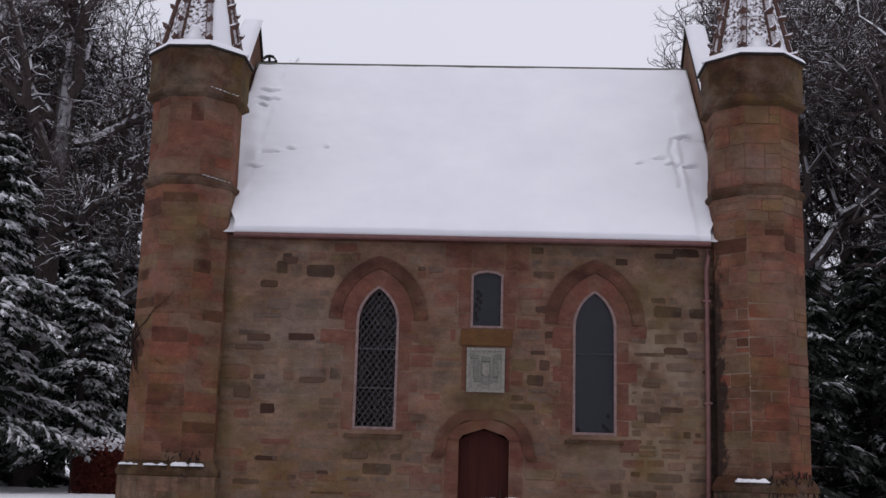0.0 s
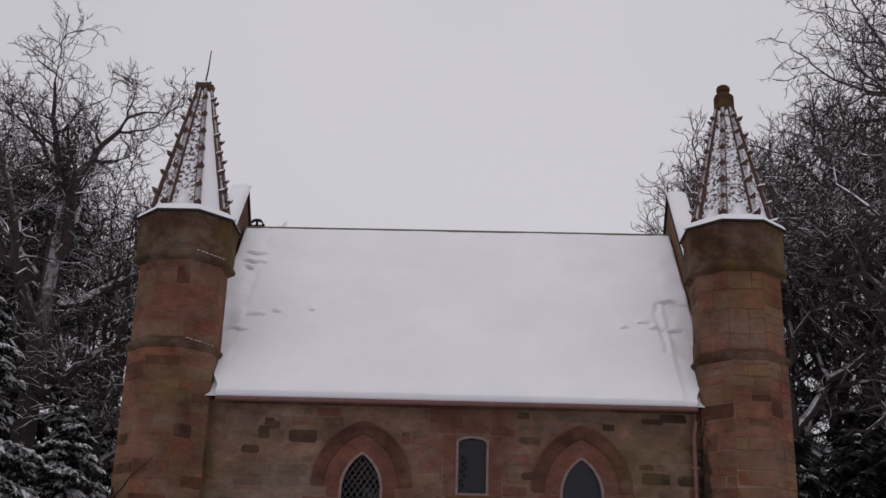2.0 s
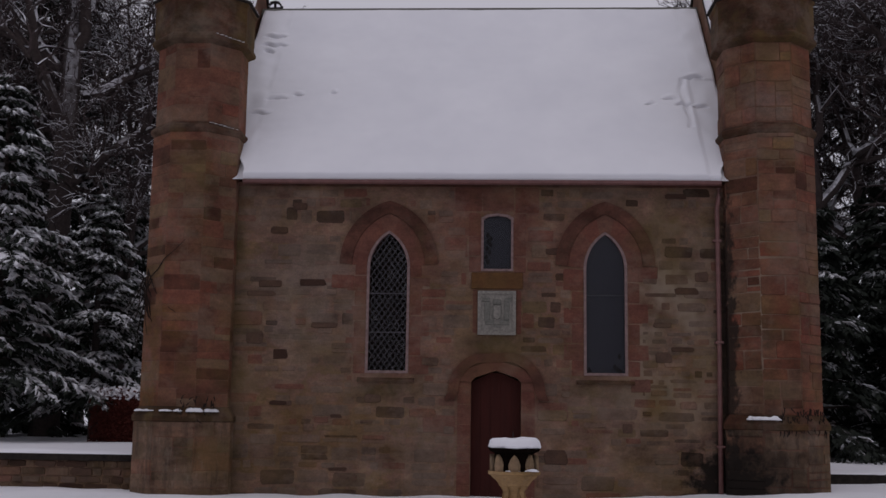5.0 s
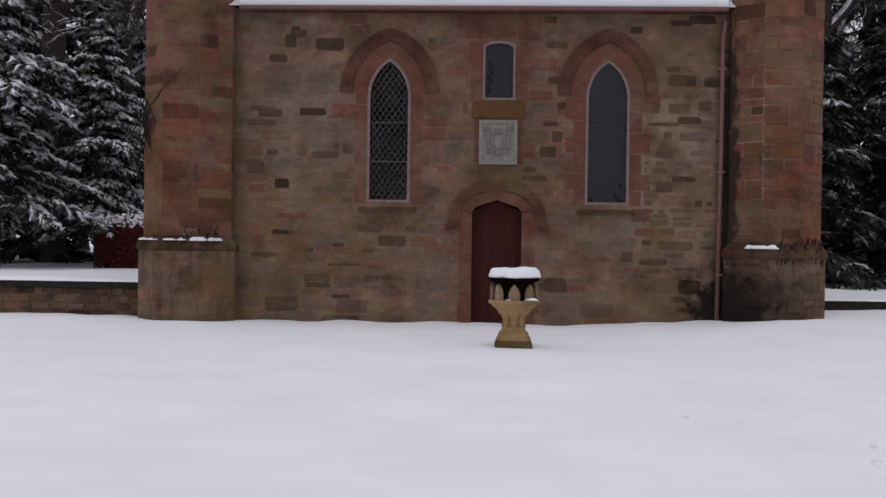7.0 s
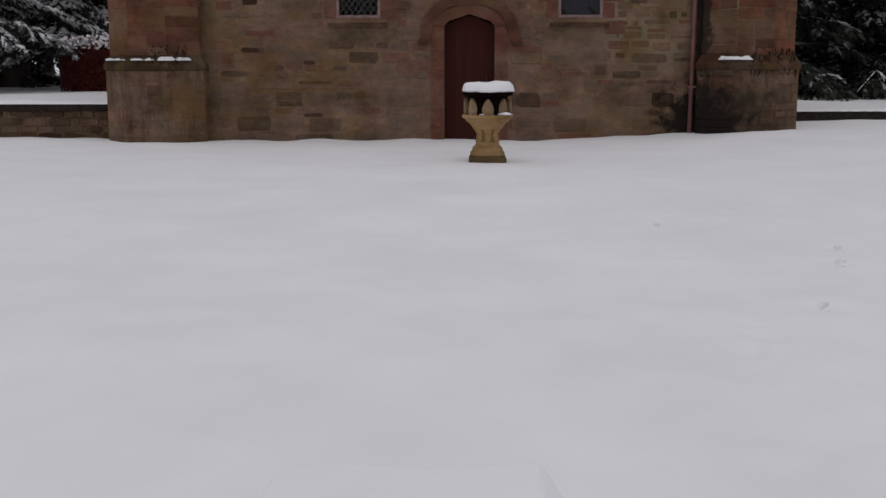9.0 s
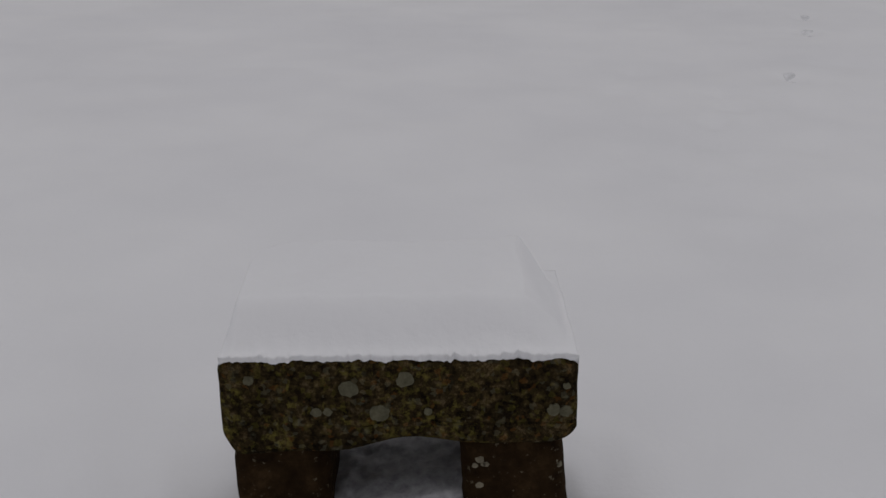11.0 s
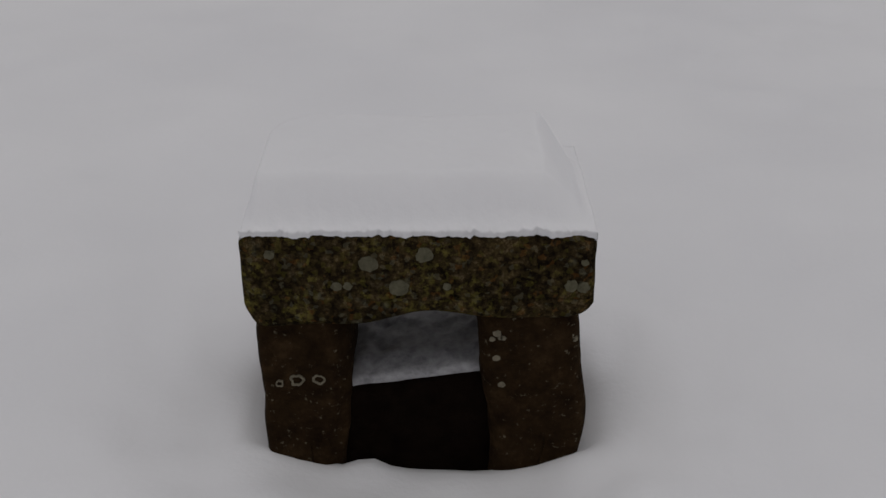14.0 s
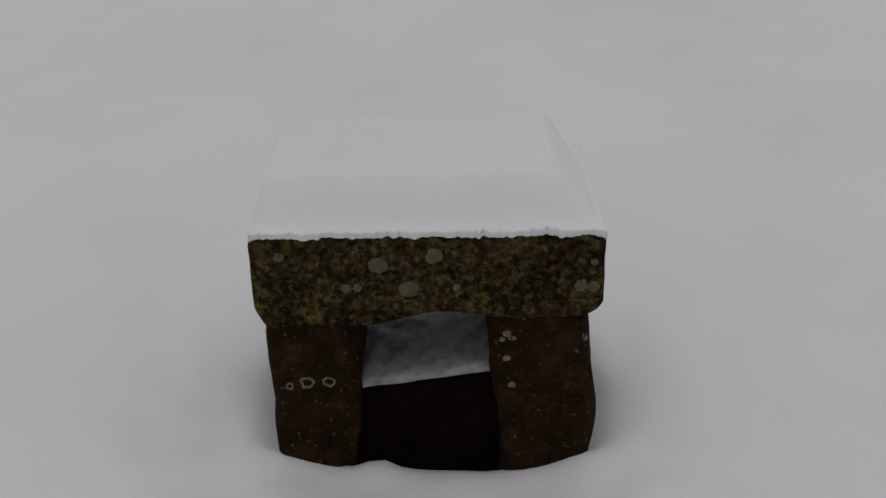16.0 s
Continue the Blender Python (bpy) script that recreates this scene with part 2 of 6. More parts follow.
BUFF = [(0.0, (0.036, 0.024, 0.017)), (0.09, (0.068, 0.050, 0.038)), (0.14, (0.130, 0.102, 0.078)), (0.24, (0.185, 0.150, 0.118)), (0.36, (0.128, 0.106, 0.088)), (0.50, (0.200, 0.160, 0.125)), (0.62, (0.170, 0.122, 0.096)),
        (0.74, (0.158, 0.134, 0.108)), (0.82, (0.175, 0.108, 0.084)), (0.90, (0.170, 0.080, 0.060)), (0.95, (0.145, 0.114, 0.062)), (1.0, (0.195, 0.162, 0.130))]
REDS = [(0.0, (0.185, 0.076, 0.058)), (0.3, (0.150, 0.066, 0.052)), (0.55, (0.190, 0.098, 0.074)), (0.75, (0.170, 0.070, 0.054)), (1.0, (0.175, 0.110, 0.086))]
TOWER = [(0.0, (0.050, 0.026, 0.019)), (0.09, (0.085, 0.042, 0.030)), (0.14, (0.200, 0.078, 0.054)), (0.30, (0.160, 0.096, 0.066)), (0.44, (0.195, 0.082, 0.058)), (0.56, (0.165, 0.120, 0.084)), (0.68, (0.175, 0.098, 0.068)), (0.76, (0.110, 0.058, 0.042)), (0.86, (0.180, 0.138, 0.098)), (0.93, (0.160, 0.122, 0.062)), (1.0, (0.190, 0.066, 0.048))]
PLINTH = [(0.0, (0.100, 0.076, 0.050)), (0.3, (0.185, 0.145, 0.100)), (0.5, (0.130, 0.098, 0.068)), (0.75, (0.200, 0.150, 0.110)), (1.0, (0.185, 0.098, 0.066))]
TONE = [(0.28, (0.085, 0.058, 0.036)), (0.40, (0.138, 0.100, 0.062)), (0.47, (0.165, 0.122, 0.082)), (0.53, (0.150, 0.100, 0.074)), (0.60, (0.125, 0.092, 0.046)), (0.70, (0.175, 0.132, 0.094))]
RUST = [(0.28, (0.105, 0.046, 0.032)), (0.42, (0.175, 0.068, 0.044)), (0.52, (0.185, 0.088, 0.056)), (0.60, (0.140, 0.086, 0.044)), (0.70, (0.190, 0.128, 0.084))]
ROSE = [(0.30, (0.085, 0.042, 0.032)), (0.45, (0.150, 0.078, 0.060)), (0.55, (0.130, 0.070, 0.050)), (0.70, (0.165, 0.108, 0.082))]
PINK, OCHRE, OLIVE, ASH = (0.140, 0.054, 0.038), (0.125, 0.072, 0.022), (0.062, 0.046, 0.020), (0.185, 0.146, 0.122)
ROSY = (((0.0, 20, 1.3), (1.3, 2, 1.9), 0.75, PINK), ((0.0, 20, 4.9), (1.6, 2, 1.5), 0.85, PINK), ((-1.95, 20, 3.4), (1.2, 2, 2.0), 0.65, PINK), ((1.92, 20, 3.4), (1.1, 2, 2.0), 0.65, PINK),
        ((-3.2, 20, 1.0), (1.9, 2, 0.9), 0.65, OCHRE), ((2.9, 20, 1.7), (0.9, 2, 0.8), 0.9, OCHRE), ((0.0, 20, 2.65), (0.9, 2, 0.35), 0.8, OLIVE), ((-1.95, 20, 1.8), (0.9, 2, 0.3), 0.85, OLIVE), ((1.92, 20, 1.8), (0.9, 2, 0.3), 0.8, OLIVE),
        ((3.0, 20, 4.6), (1.5, 2, 1.2), 0.45, OLIVE), ((-3.4, 20, 3.4), (1.6, 2, 1.6), 0.65, ASH), ((-4.7, 20, 3.0), (0.28, 2, 4.5), 0.8, OLIVE))
FAINT = tuple((p, q, share * 0.55, tint) for p, q, share, tint in ROSY)
TINTS = (((-5.9, 19.5, 2.9), (0.7, 1, 0.5), 0.8, OCHRE), ((-6.1, 19.6, 1.9), (0.4, 1, 0.9), 0.8, OCHRE), ((-5.2, 19.4, 5.0), (0.6, 1, 1.6), 0.5, OLIVE), ((4.6, 19.4, 2.6), (0.7, 1, 1.3), 0.6, OLIVE), ((5.1, 19.4, 3.2), (0.6, 1, 1.2), 0.7, (0.130, 0.034, 0.024)), ((-5.3, 19.4, 7.2), (0.8, 1, 0.8), 0.6, PINK), ((4.8, 19.4, 6.9), (0.8, 1, 0.6), 0.5, ASH))
POINTING = [(p, (c[0] * 1.26, c[1] * 1.28, c[2] * 1.36)) for p, c in TONE]
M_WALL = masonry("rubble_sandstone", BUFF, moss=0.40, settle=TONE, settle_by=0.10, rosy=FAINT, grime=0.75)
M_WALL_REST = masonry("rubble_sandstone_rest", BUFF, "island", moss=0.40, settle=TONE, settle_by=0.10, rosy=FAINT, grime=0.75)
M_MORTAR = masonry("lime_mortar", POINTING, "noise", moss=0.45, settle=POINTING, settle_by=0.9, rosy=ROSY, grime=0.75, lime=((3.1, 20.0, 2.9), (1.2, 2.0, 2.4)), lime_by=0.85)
M_RED = masonry("red_sandstone", REDS, "object", 0.3, settle=ROSE, settle_by=0.55, grime=0.5)
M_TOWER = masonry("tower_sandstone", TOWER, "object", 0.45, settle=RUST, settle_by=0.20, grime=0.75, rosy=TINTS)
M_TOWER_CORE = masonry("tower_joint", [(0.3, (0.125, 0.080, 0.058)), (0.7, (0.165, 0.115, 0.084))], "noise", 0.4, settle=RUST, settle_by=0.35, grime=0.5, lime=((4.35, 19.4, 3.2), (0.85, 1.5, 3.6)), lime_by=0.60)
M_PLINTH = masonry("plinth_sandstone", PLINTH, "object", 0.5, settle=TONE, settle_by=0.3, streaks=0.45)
M_CORBEL = masonry("mossy_corbel_stone", [(0.3, (0.040, 0.025, 0.016)), (0.5, (0.060, 0.036, 0.022)), (0.7, (0.105, 0.046, 0.030))], "noise", 0.7, False, settle=[(0.30, (0.030, 0.022, 0.012)), (0.45, (0.085, 0.045, 0.028)), (0.55, (0.060, 0.046, 0.022)), (0.70, (0.130, 0.075, 0.048))], settle_by=0.6)
M_OCHRE = masonry("ochre_stone", [(0.3, (0.135, 0.075, 0.030)), (0.7, (0.115, 0.066, 0.032))], "noise", 0.5, False)


def snow_material():
    m, n, l, b = shader("snow", 0.75)
    big = noise_node(n, l, 0.7, 3)
    l.new(ramp(n, l, big, [(0.3, (0.76, 0.758, 0.79)), (0.7, (0.83, 0.826, 0.85))]), b.inputs["Base Color"])
    h = n.new("ShaderNodeMath")
    h.operation = "ADD"
    l.new(noise_node(n, l, 6, 4, 0.6), h.inputs[0])
    l.new(times(n, l, noise_node(n, l, 70, 3, 0.6), 0.35), h.inputs[1])
    bump(n, l, b, h.outputs[0], 0.17, 0.02)
    b.inputs["Subsurface Weight"].default_value = 0.0
    b.inputs["Specular IOR Level"].default_value = 0.25
    return m


M_SNOW = snow_material()


def plain(name, colour, rough=0.6, metal=0.0, vary=0.35, scale=14):
    m, n, l, b = shader(name, rough, metal)
    v = noise_node(n, l, scale, 4, 0.65)
    dark = tuple(c * (1 - vary) for c in colour)
    light = tuple(c * (1 + vary * 0.6) for c in colour)
    l.new(ramp(n, l, v, [(0.3, dark), (0.7, light)]), b.inputs["Base Color"])
    bump(n, l, b, noise_node(n, l, scale * 4, 3), 0.2, 0.004)
    return m


M_FRAME = plain("pale_window_margin", (0.22, 0.150, 0.140), 0.7)
M_LEAD = plain("pale_lattice_wire", (0.085, 0.073, 0.078), 0.5, 0.0)
M_LEAD_DULL = plain("dull_lead", (0.05, 0.05, 0.055), 0.6, 0.2)
M_PIPE = plain("faded_red_paint", (0.16, 0.070, 0.062), 0.5, 0.0, 0.25, 6)
M_DARK = plain("dark_inside", (0.02, 0.018, 0.018), 0.9)
M_PLAQUE = plain("pale_carved_stone", (0.225, 0.208, 0.18), 0.85, 0, 0.35, 22)
M_IRON = plain("rusty_iron", (0.05, 0.04, 0.038), 0.6, 0.6)


def door_material():
    m, n, l, b = shader("red_painted_boards", 0.85)
    l.new(ramp(n, l, noise_node(n, l, 9, 4, 0.6, (1, 1, 0.12)), [(0.3, (0.033, 0.0088, 0.0068)), (0.7, (0.050, 0.0125, 0.0095))]), b.inputs["Base Color"])
    bump(n, l, b, noise_node(n, l, 40, 3, 0.6, (1, 1, 0.1)), 0.2, 0.004)
    return m


M_DOOR = door_material()


def glass_material(name, rough):
    m, n, l, b = shader(name, rough)
    b.inputs["Transmission Weight"].default_value = 1.0
    b.inputs["IOR"].default_value = 1.46
    b.inputs["Base Color"].default_value = (0.55, 0.57, 0.60, 1)
    bump(n, l, b, noise_node(n, l, 3.0, 2), 0.06, 0.01)
    return m


M_GLASS = glass_material("flat_glazing_sheet", 0.18)
sheet = M_GLASS.node_tree.nodes["Principled BSDF"]
sheet.inputs["Transmission Weight"].default_value = 0.45
sheet.inputs["Base Color"].default_value = (0.030, 0.030, 0.040, 1)


def snowy(name, dark, light, lo=0.25, hi=0.6, rough=0.9, patch=(0.35, 0.55), scale=9.0, vary=12.0):
    """A rough surface on which snow lies wherever it looks up."""
    m, n, l, b = shader(name, rough)
    col = ramp(n, l, noise_node(n, l, vary, 4), [(0.3, dark), (0.7, light)])
    f = times(n, l, up_fac(n, l, lo, hi), window_fac(n, l, noise_node(n, l, scale, 3), *patch))
    l.new(blend(n, l, f, col, (0.80, 0.80, 0.84)), b.inputs["Base Color"])
    return m


M_BARK = snowy("bark_with_snow", (0.036, 0.027, 0.026), (0.075, 0.058, 0.053), 0.15, 0.45, patch=(0.36, 0.52), scale=3.0)
M_TWIG = snowy("twigs_with_snow", (0.042, 0.031, 0.031), (0.076, 0.056, 0.054), 0.20, 0.55, patch=(0.38, 0.56), scale=0.5)
M_NEEDLE = snowy("dark_needles", (0.012, 0.015, 0.013), (0.034, 0.040, 0.030), 0.6, 0.95, patch=(0.58, 0.72), scale=2.0, vary=3.0)
M_HEDGE = snowy("russet_beech_leaves", (0.055, 0.012, 0.010), (0.11, 0.026, 0.018), 0.93, 0.99, patch=(0.5, 0.65), scale=4)
M_SPIRE = snowy("snow_dusted_slabs", (0.060, 0.034, 0.027), (0.110, 0.062, 0.048), -0.2, 0.1, patch=(0.41, 0.55), scale=15.0)
M_CROCKET = snowy("snow_capped_carved_stone", (0.062, 0.036, 0.029), (0.115, 0.066, 0.052), 0.10, 0.35, patch=(0.36, 0.50), scale=14.0)
M_WALLTOP = snowy("dark_coping", (0.012, 0.010, 0.009), (0.035, 0.028, 0.023), 0.5, 0.8)

# ---- the ground: one sheet of snow ----
WALL_Y = 20.0
dimple_rng = random.Random(5)
DIMPLES = [(1.05 + 0.19 * (y - 3.8) + dimple_rng.gauss(0, 0.32), y, dimple_rng.uniform(0.06, 0.12), dimple_rng.uniform(0.008, 0.022)) for y in [dimple_rng.uniform(3.8, 12.0) for _ in range(46)]]
FEET = [(2.65, 7.87), (2.12, 6.54), (1.63, 9.70), (2.82, 8.48)]


def smooth01(v):
    v = min(1.0, max(0.0, v))
    return v * v * (3 - 2 * v)


def ground_z(x, y):
    z = -0.075 + 0.095 * smooth01((y - 3) / 12) + 0.2 * smooth01((x - 0.8) / 5.5) * smooth01((y - 9) / 10)
    z += 0.030 * noise.noise((x * 0.55, y * 0.55, 1.0)) + 0.016 * noise.noise((x * 1.7, y * 1.7, 4.0)) + 0.006 * noise.noise((x * 6, y * 6, 8.0))
    far = max(0.0, max(abs(x), abs(y)) - 14)
    if far > 0:
        z += 0.05 * min(1, far / 10) * noise.noise((x * 0.12, y * 0.12, 2.0))
    # hollow where the block keeps the snow off, and the drift round it
    dx, dy = max(abs(x + 0.07) - 0.33, 0), max(abs(y - 2.08) - 0.20, 0)
    d = math.hypot(dx, dy)
    z += (-0.040 * math.exp(-(d / 0.040) ** 2) - 0.006 * math.exp(-(d / 0.13) ** 2)) * smooth01((y - 1.90) / 0.06) + 0.012 * math.exp(-((d - 0.24) / 0.11) ** 2)
    # slumped, dimpled snow to one side and broad soft waves further off
    if y < 7:
        z += 0.020 * noise.noise((x * 2.6 + 0.8 * y, y * 2.0 - 0.5 * x, 11.0)) * smooth01((d - 0.10) / 0.4)
        z += 0.028 * math.exp(-((x + 0.19) / 0.035) ** 2 - ((y - 1.93) / 0.05) ** 2)
        z -= 0.022 * math.exp(-((x + 0.32) / 0.10) ** 2 - ((y - 1.86) / 0.10) ** 2)
        z -= 0.028 * math.exp(-((x + 0.60) / 0.13) ** 2 - ((y - 1.96) / 0.16) ** 2)
        for k in range(9):
            q = ((x - 0.95 - 0.13 * k - 0.05 * math.sin(k * 2.4)) / 0.055) ** 2 + ((y - 2.75 + 0.02 * k - 0.22 * (k % 3)) / 0.075) ** 2
            if q < 6:
                z -= 0.010 * math.exp(-q)
    z += 0.05 * math.exp(-((x + 0.07) / 0.30) ** 4 - ((y - 2.55) / 0.15) ** 2)
    z += -0.062 * math.exp(-((x + 0.03) / 0.27) ** 4) * smooth01((y - 1.35) / 0.5) * (1 if y < 2.2 else 0) + (0.010 * noise.noise((x * 11, y * 11, 3.0)) if d < 0.5 else 0)
    if 0.8 < x < 3.5 and 3.4 < y < 12.5:
        for fx, fy, fr, fd in DIMPLES:
            q = ((x - fx) ** 2 + 0.6 * (y - fy) ** 2) / (fr * fr)
            if q < 5:
                z -= fd * (math.exp(-q) - 0.35 * math.exp(-((math.sqrt(q) - 1.5) / 0.5) ** 2))
    for fx, fy in FEET:
        q = ((x - fx) / 0.06) ** 2 + ((y - fy) / 0.085) ** 2
        if q < 6:
            z += -0.05 * math.exp(-q)
    q = ((x - 0.25) ** 2 + (y - 15.3) ** 2) / 0.5
    if q < 6:
        z += 0.012 * math.exp(-q)
    # a hand's breadth of drift along the foot of the wall
    if -6.6 < x < 5.8 and 18.0 < y < 20.3:
        z += (0.028 * noise.noise((x * 1.3, 3.0, 0.0)) - 0.025) * smooth01((y - 18.6) / 1.2)
    if y > 20.5 and x < -4.0:
        z = 0.62 + 0.02 * noise.noise((x * 0.4, y * 0.4, 7.0)) + max(0, y - 29) * 0.01
    elif y > 22.05 and x > 4.7:
        z = 0.42 + 0.025 * noise.noise((x * 0.4, y * 0.4, 7.0)) + max(0, y - 29) * 0.006
    elif y > 28 and -4.0 <= x <= 4.7:
        z = 0.5
    return z


def spaced(fine, core, mid, mid_step, cap, reach):
    out, v, step = [0.0], 0.0, fine
    while v < reach:
        step = fine if v < core else min(step * 1.05, mid_step) if v < mid else min(step * 1.05, cap) if v < 32 else step * 1.25
        v += step
        out.append(v)
    return out


gx = [-0.07 - a for a in spaced(0.035, 0.6, 1.0, 0.06, 0.3, 420)[:0:-1]] + [-0.07 + a for a in spaced(0.035, 0.6, 3.3, 0.065, 0.3, 420)]
gy = [2.1 - a for a in spaced(0.03, 0.6, 0.8, 0.05, 0.4, 420)[:0:-1]] + [2.1 + a for a in spaced(0.035, 0.5, 8.5, 0.075, 0.22, 420)]
gv = [(x, y, ground_z(x, y)) for y in gy for x in gx]
nx = len(gx)
gf = [(j * nx + i, j * nx + i + 1, (j + 1) * nx + i + 1, (j + 1) * nx + i) for j in range(len(gy) - 1) for i in range(nx - 1)]
ground = raw("ground", gv, gf, M_SNOW, smooth=True)
tagged(ground, "smooth white snow lying over a lawn, with faint footprints", "snow", kind="structure")

# ---- the chapel ----
CX, TL, TR, TY = -0.36, -5.52, 4.82, 20.12
chapel = thing("chapel", (CX, 20.0, 0), "small red sandstone chapel with corner towers and snow-covered roof", "chapel")
LW, RW = -1.955, 1.925
ARCH = dict(a=0.385, z0=2.12, zs=4.02, za=4.68)
win_l, win_r = pointed(LW, **ARCH), pointed(RW, **ARCH)
win_m = [(-0.29, 3.96), (0.285, 3.96), (0.285, 4.93), (0.19, 4.985), (-0.003, 5.01), (-0.195, 4.985), (-0.29, 4.93)]
door_o = [(-0.45, -0.3), (0.435, -0.3), (0.435, 1.98), (0.36, 2.06), (-0.008, 2.185), (-0.376, 2.06), (-0.45, 1.98)]

wall = part("wall", slab([[(-5.6, -0.4), (4.7, -0.4), (4.7, 5.56), (-5.6, 5.56)], win_l, win_r, win_m, door_o], WALL_Y, WALL_Y + 0.7), M_MORTAR, chapel,
            "front wall of coursed buff rubble with red stones")
part("wall", box((-5.6, 27.3, -0.4), (4.7, 27.9, 5.6)), M_MORTAR, chapel, "plain back wall")
part("floor", box((-5.2, 20.7, -0.4), (4.3, 27.3, 0.05)), M_DARK, chapel)

ROOF_Y0, ROOF_Z0, ROOF_Y1, ROOF_Z1 = 19.78, 5.56, 23.7, 10.10


def gable(x0, x1):
    pts = [(19.95, -0.4), (27.6, -0.4), (27.6, 6.35), (23.7, 11.08), (19.95, 6.5)]
    bm = loft([[(x0, y, z) for y, z in pts], [(x1, y, z) for y, z in pts]])
    g = part("gable", bm, M_TOWER_CORE, chapel, "stepped-up gable parapet of dark sandstone")
    cop = [(19.9, 6.45), (23.7, 11.12), (27.65, 6.3), (27.65, 6.42), (23.7, 11.27), (19.9, 6.6)]
    part("coping", loft([[(x0 - 0.04, y, z) for y, z in cop], [(x1 + 0.04, y, z) for y, z in cop]]), M_WALLTOP, g)
    return g


gable(-5.58, -5.27)
gable(4.30, 4.66)
for side in (-1, 1):
    y0 = 23.7 + side * (23.7 - ROOF_Y0)
    pts = [(y0, ROOF_Z0), (23.7, ROOF_Z1), (23.7, ROOF_Z1 - 0.22), (y0 + side * -0.22, ROOF_Z0 - 0.03), (y0, ROOF_Z0 - 0.05)]
    part("roof", loft([[(-4.60 if z < 5.6 else -5.3, y, z) for y, z in pts], [(3.93 if z < 5.6 else 4.4, y, z) for y, z in pts]]), M_DARK, chapel, "slate roof slope under snow")


# rubble stones of the front wall
def stone_meshes(count, material, name, worn=0.06):
    out = []
    r = random.Random(11)
    for _ in range(count):
        bm = bmesh.new()
        j = lambda s: r.uniform(-s, s)
        a_, b_ = 0.5 - worn * 0.7, 0.5 - worn * 1.3
        ring = [(-0.5, -b_), (-a_, -0.5), (a_, -0.5), (0.5, -b_), (0.5, b_), (a_, 0.5), (-a_, 0.5), (-0.5, b_)]
        back = [bm.verts.new((x + j(worn * 0.3), 0.02, z + j(worn * 0.6))) for x, z in ring]
        mid = [bm.verts.new((v.co.x * 0.985, -0.55 + j(0.12), v.co.z * 0.96)) for v in back]
        top = [bm.verts.new((v.co.x * r.uniform(0.94, 0.98), -1 + j(0.2), v.co.z * r.uniform(0.88, 0.95))) for v in back]
        for a, b in ((back, mid), (mid, top)):
            for i in range(8):
                bm.faces.new((a[i], a[(i + 1) % 8], b[(i + 1) % 8], b[i]))
        bm.faces.new(top)
        bmesh.ops.recalc_face_normals(bm, faces=bm.faces[:])
        me = mesh_of(bm, name)
        me.materials.append(material)
        out.append(me)
    return out


RUBBLE = stone_meshes(14, M_WALL, "stone", 0.11)
ASHLAR = stone_meshes(6, M_TOWER, "stone")
PLINTHS = stone_meshes(5, M_PLINTH, "stone")
REDSTONE = stone_meshes(6, M_RED, "stone")


def place_stone(pool, parent, x, y, z, w, h, depth, turn=0.0, name="stone"):
    ob = new(name, rng.choice(pool))
    ob.parent = parent
    ob.matrix_basis = Matrix.Translation((x, y, z)) @ Matrix.Rotation(turn, 4, "Z") @ Matrix.Diagonal((w, depth, h, 1))
    return ob


def kept_clear(z0, z1):
    """Stretches of x between the heights that dressed stone and openings take up."""
    out = []
    for c in (LW, RW):
        w = 0.0
        if z1 > 1.95 and z0 < 4.1:
            w = 0.60
        if z1 > 4.05:
            w = max(w, half_width(0.90, 4.1, 5.24, max(z0, 4.05)))
        if w > 0:
            out.append((c - w, c + w))
    if z0 < 1.80:
        out.append((-0.70, 0.69))
    elif z0 < 2.48:
        w = half_width(0.85, 1.75, 2.47, z0)
        out.append((-w, w))
    if z1 > 2.78 and z0 < 3.62:
        out.append((-0.42, 0.42))
    if z1 > 3.58 and z0 < 5.06:
        out.append((-0.52, 0.52))
    if z1 > 5.02:
        out.append((-0.78, 0.76))
    return out


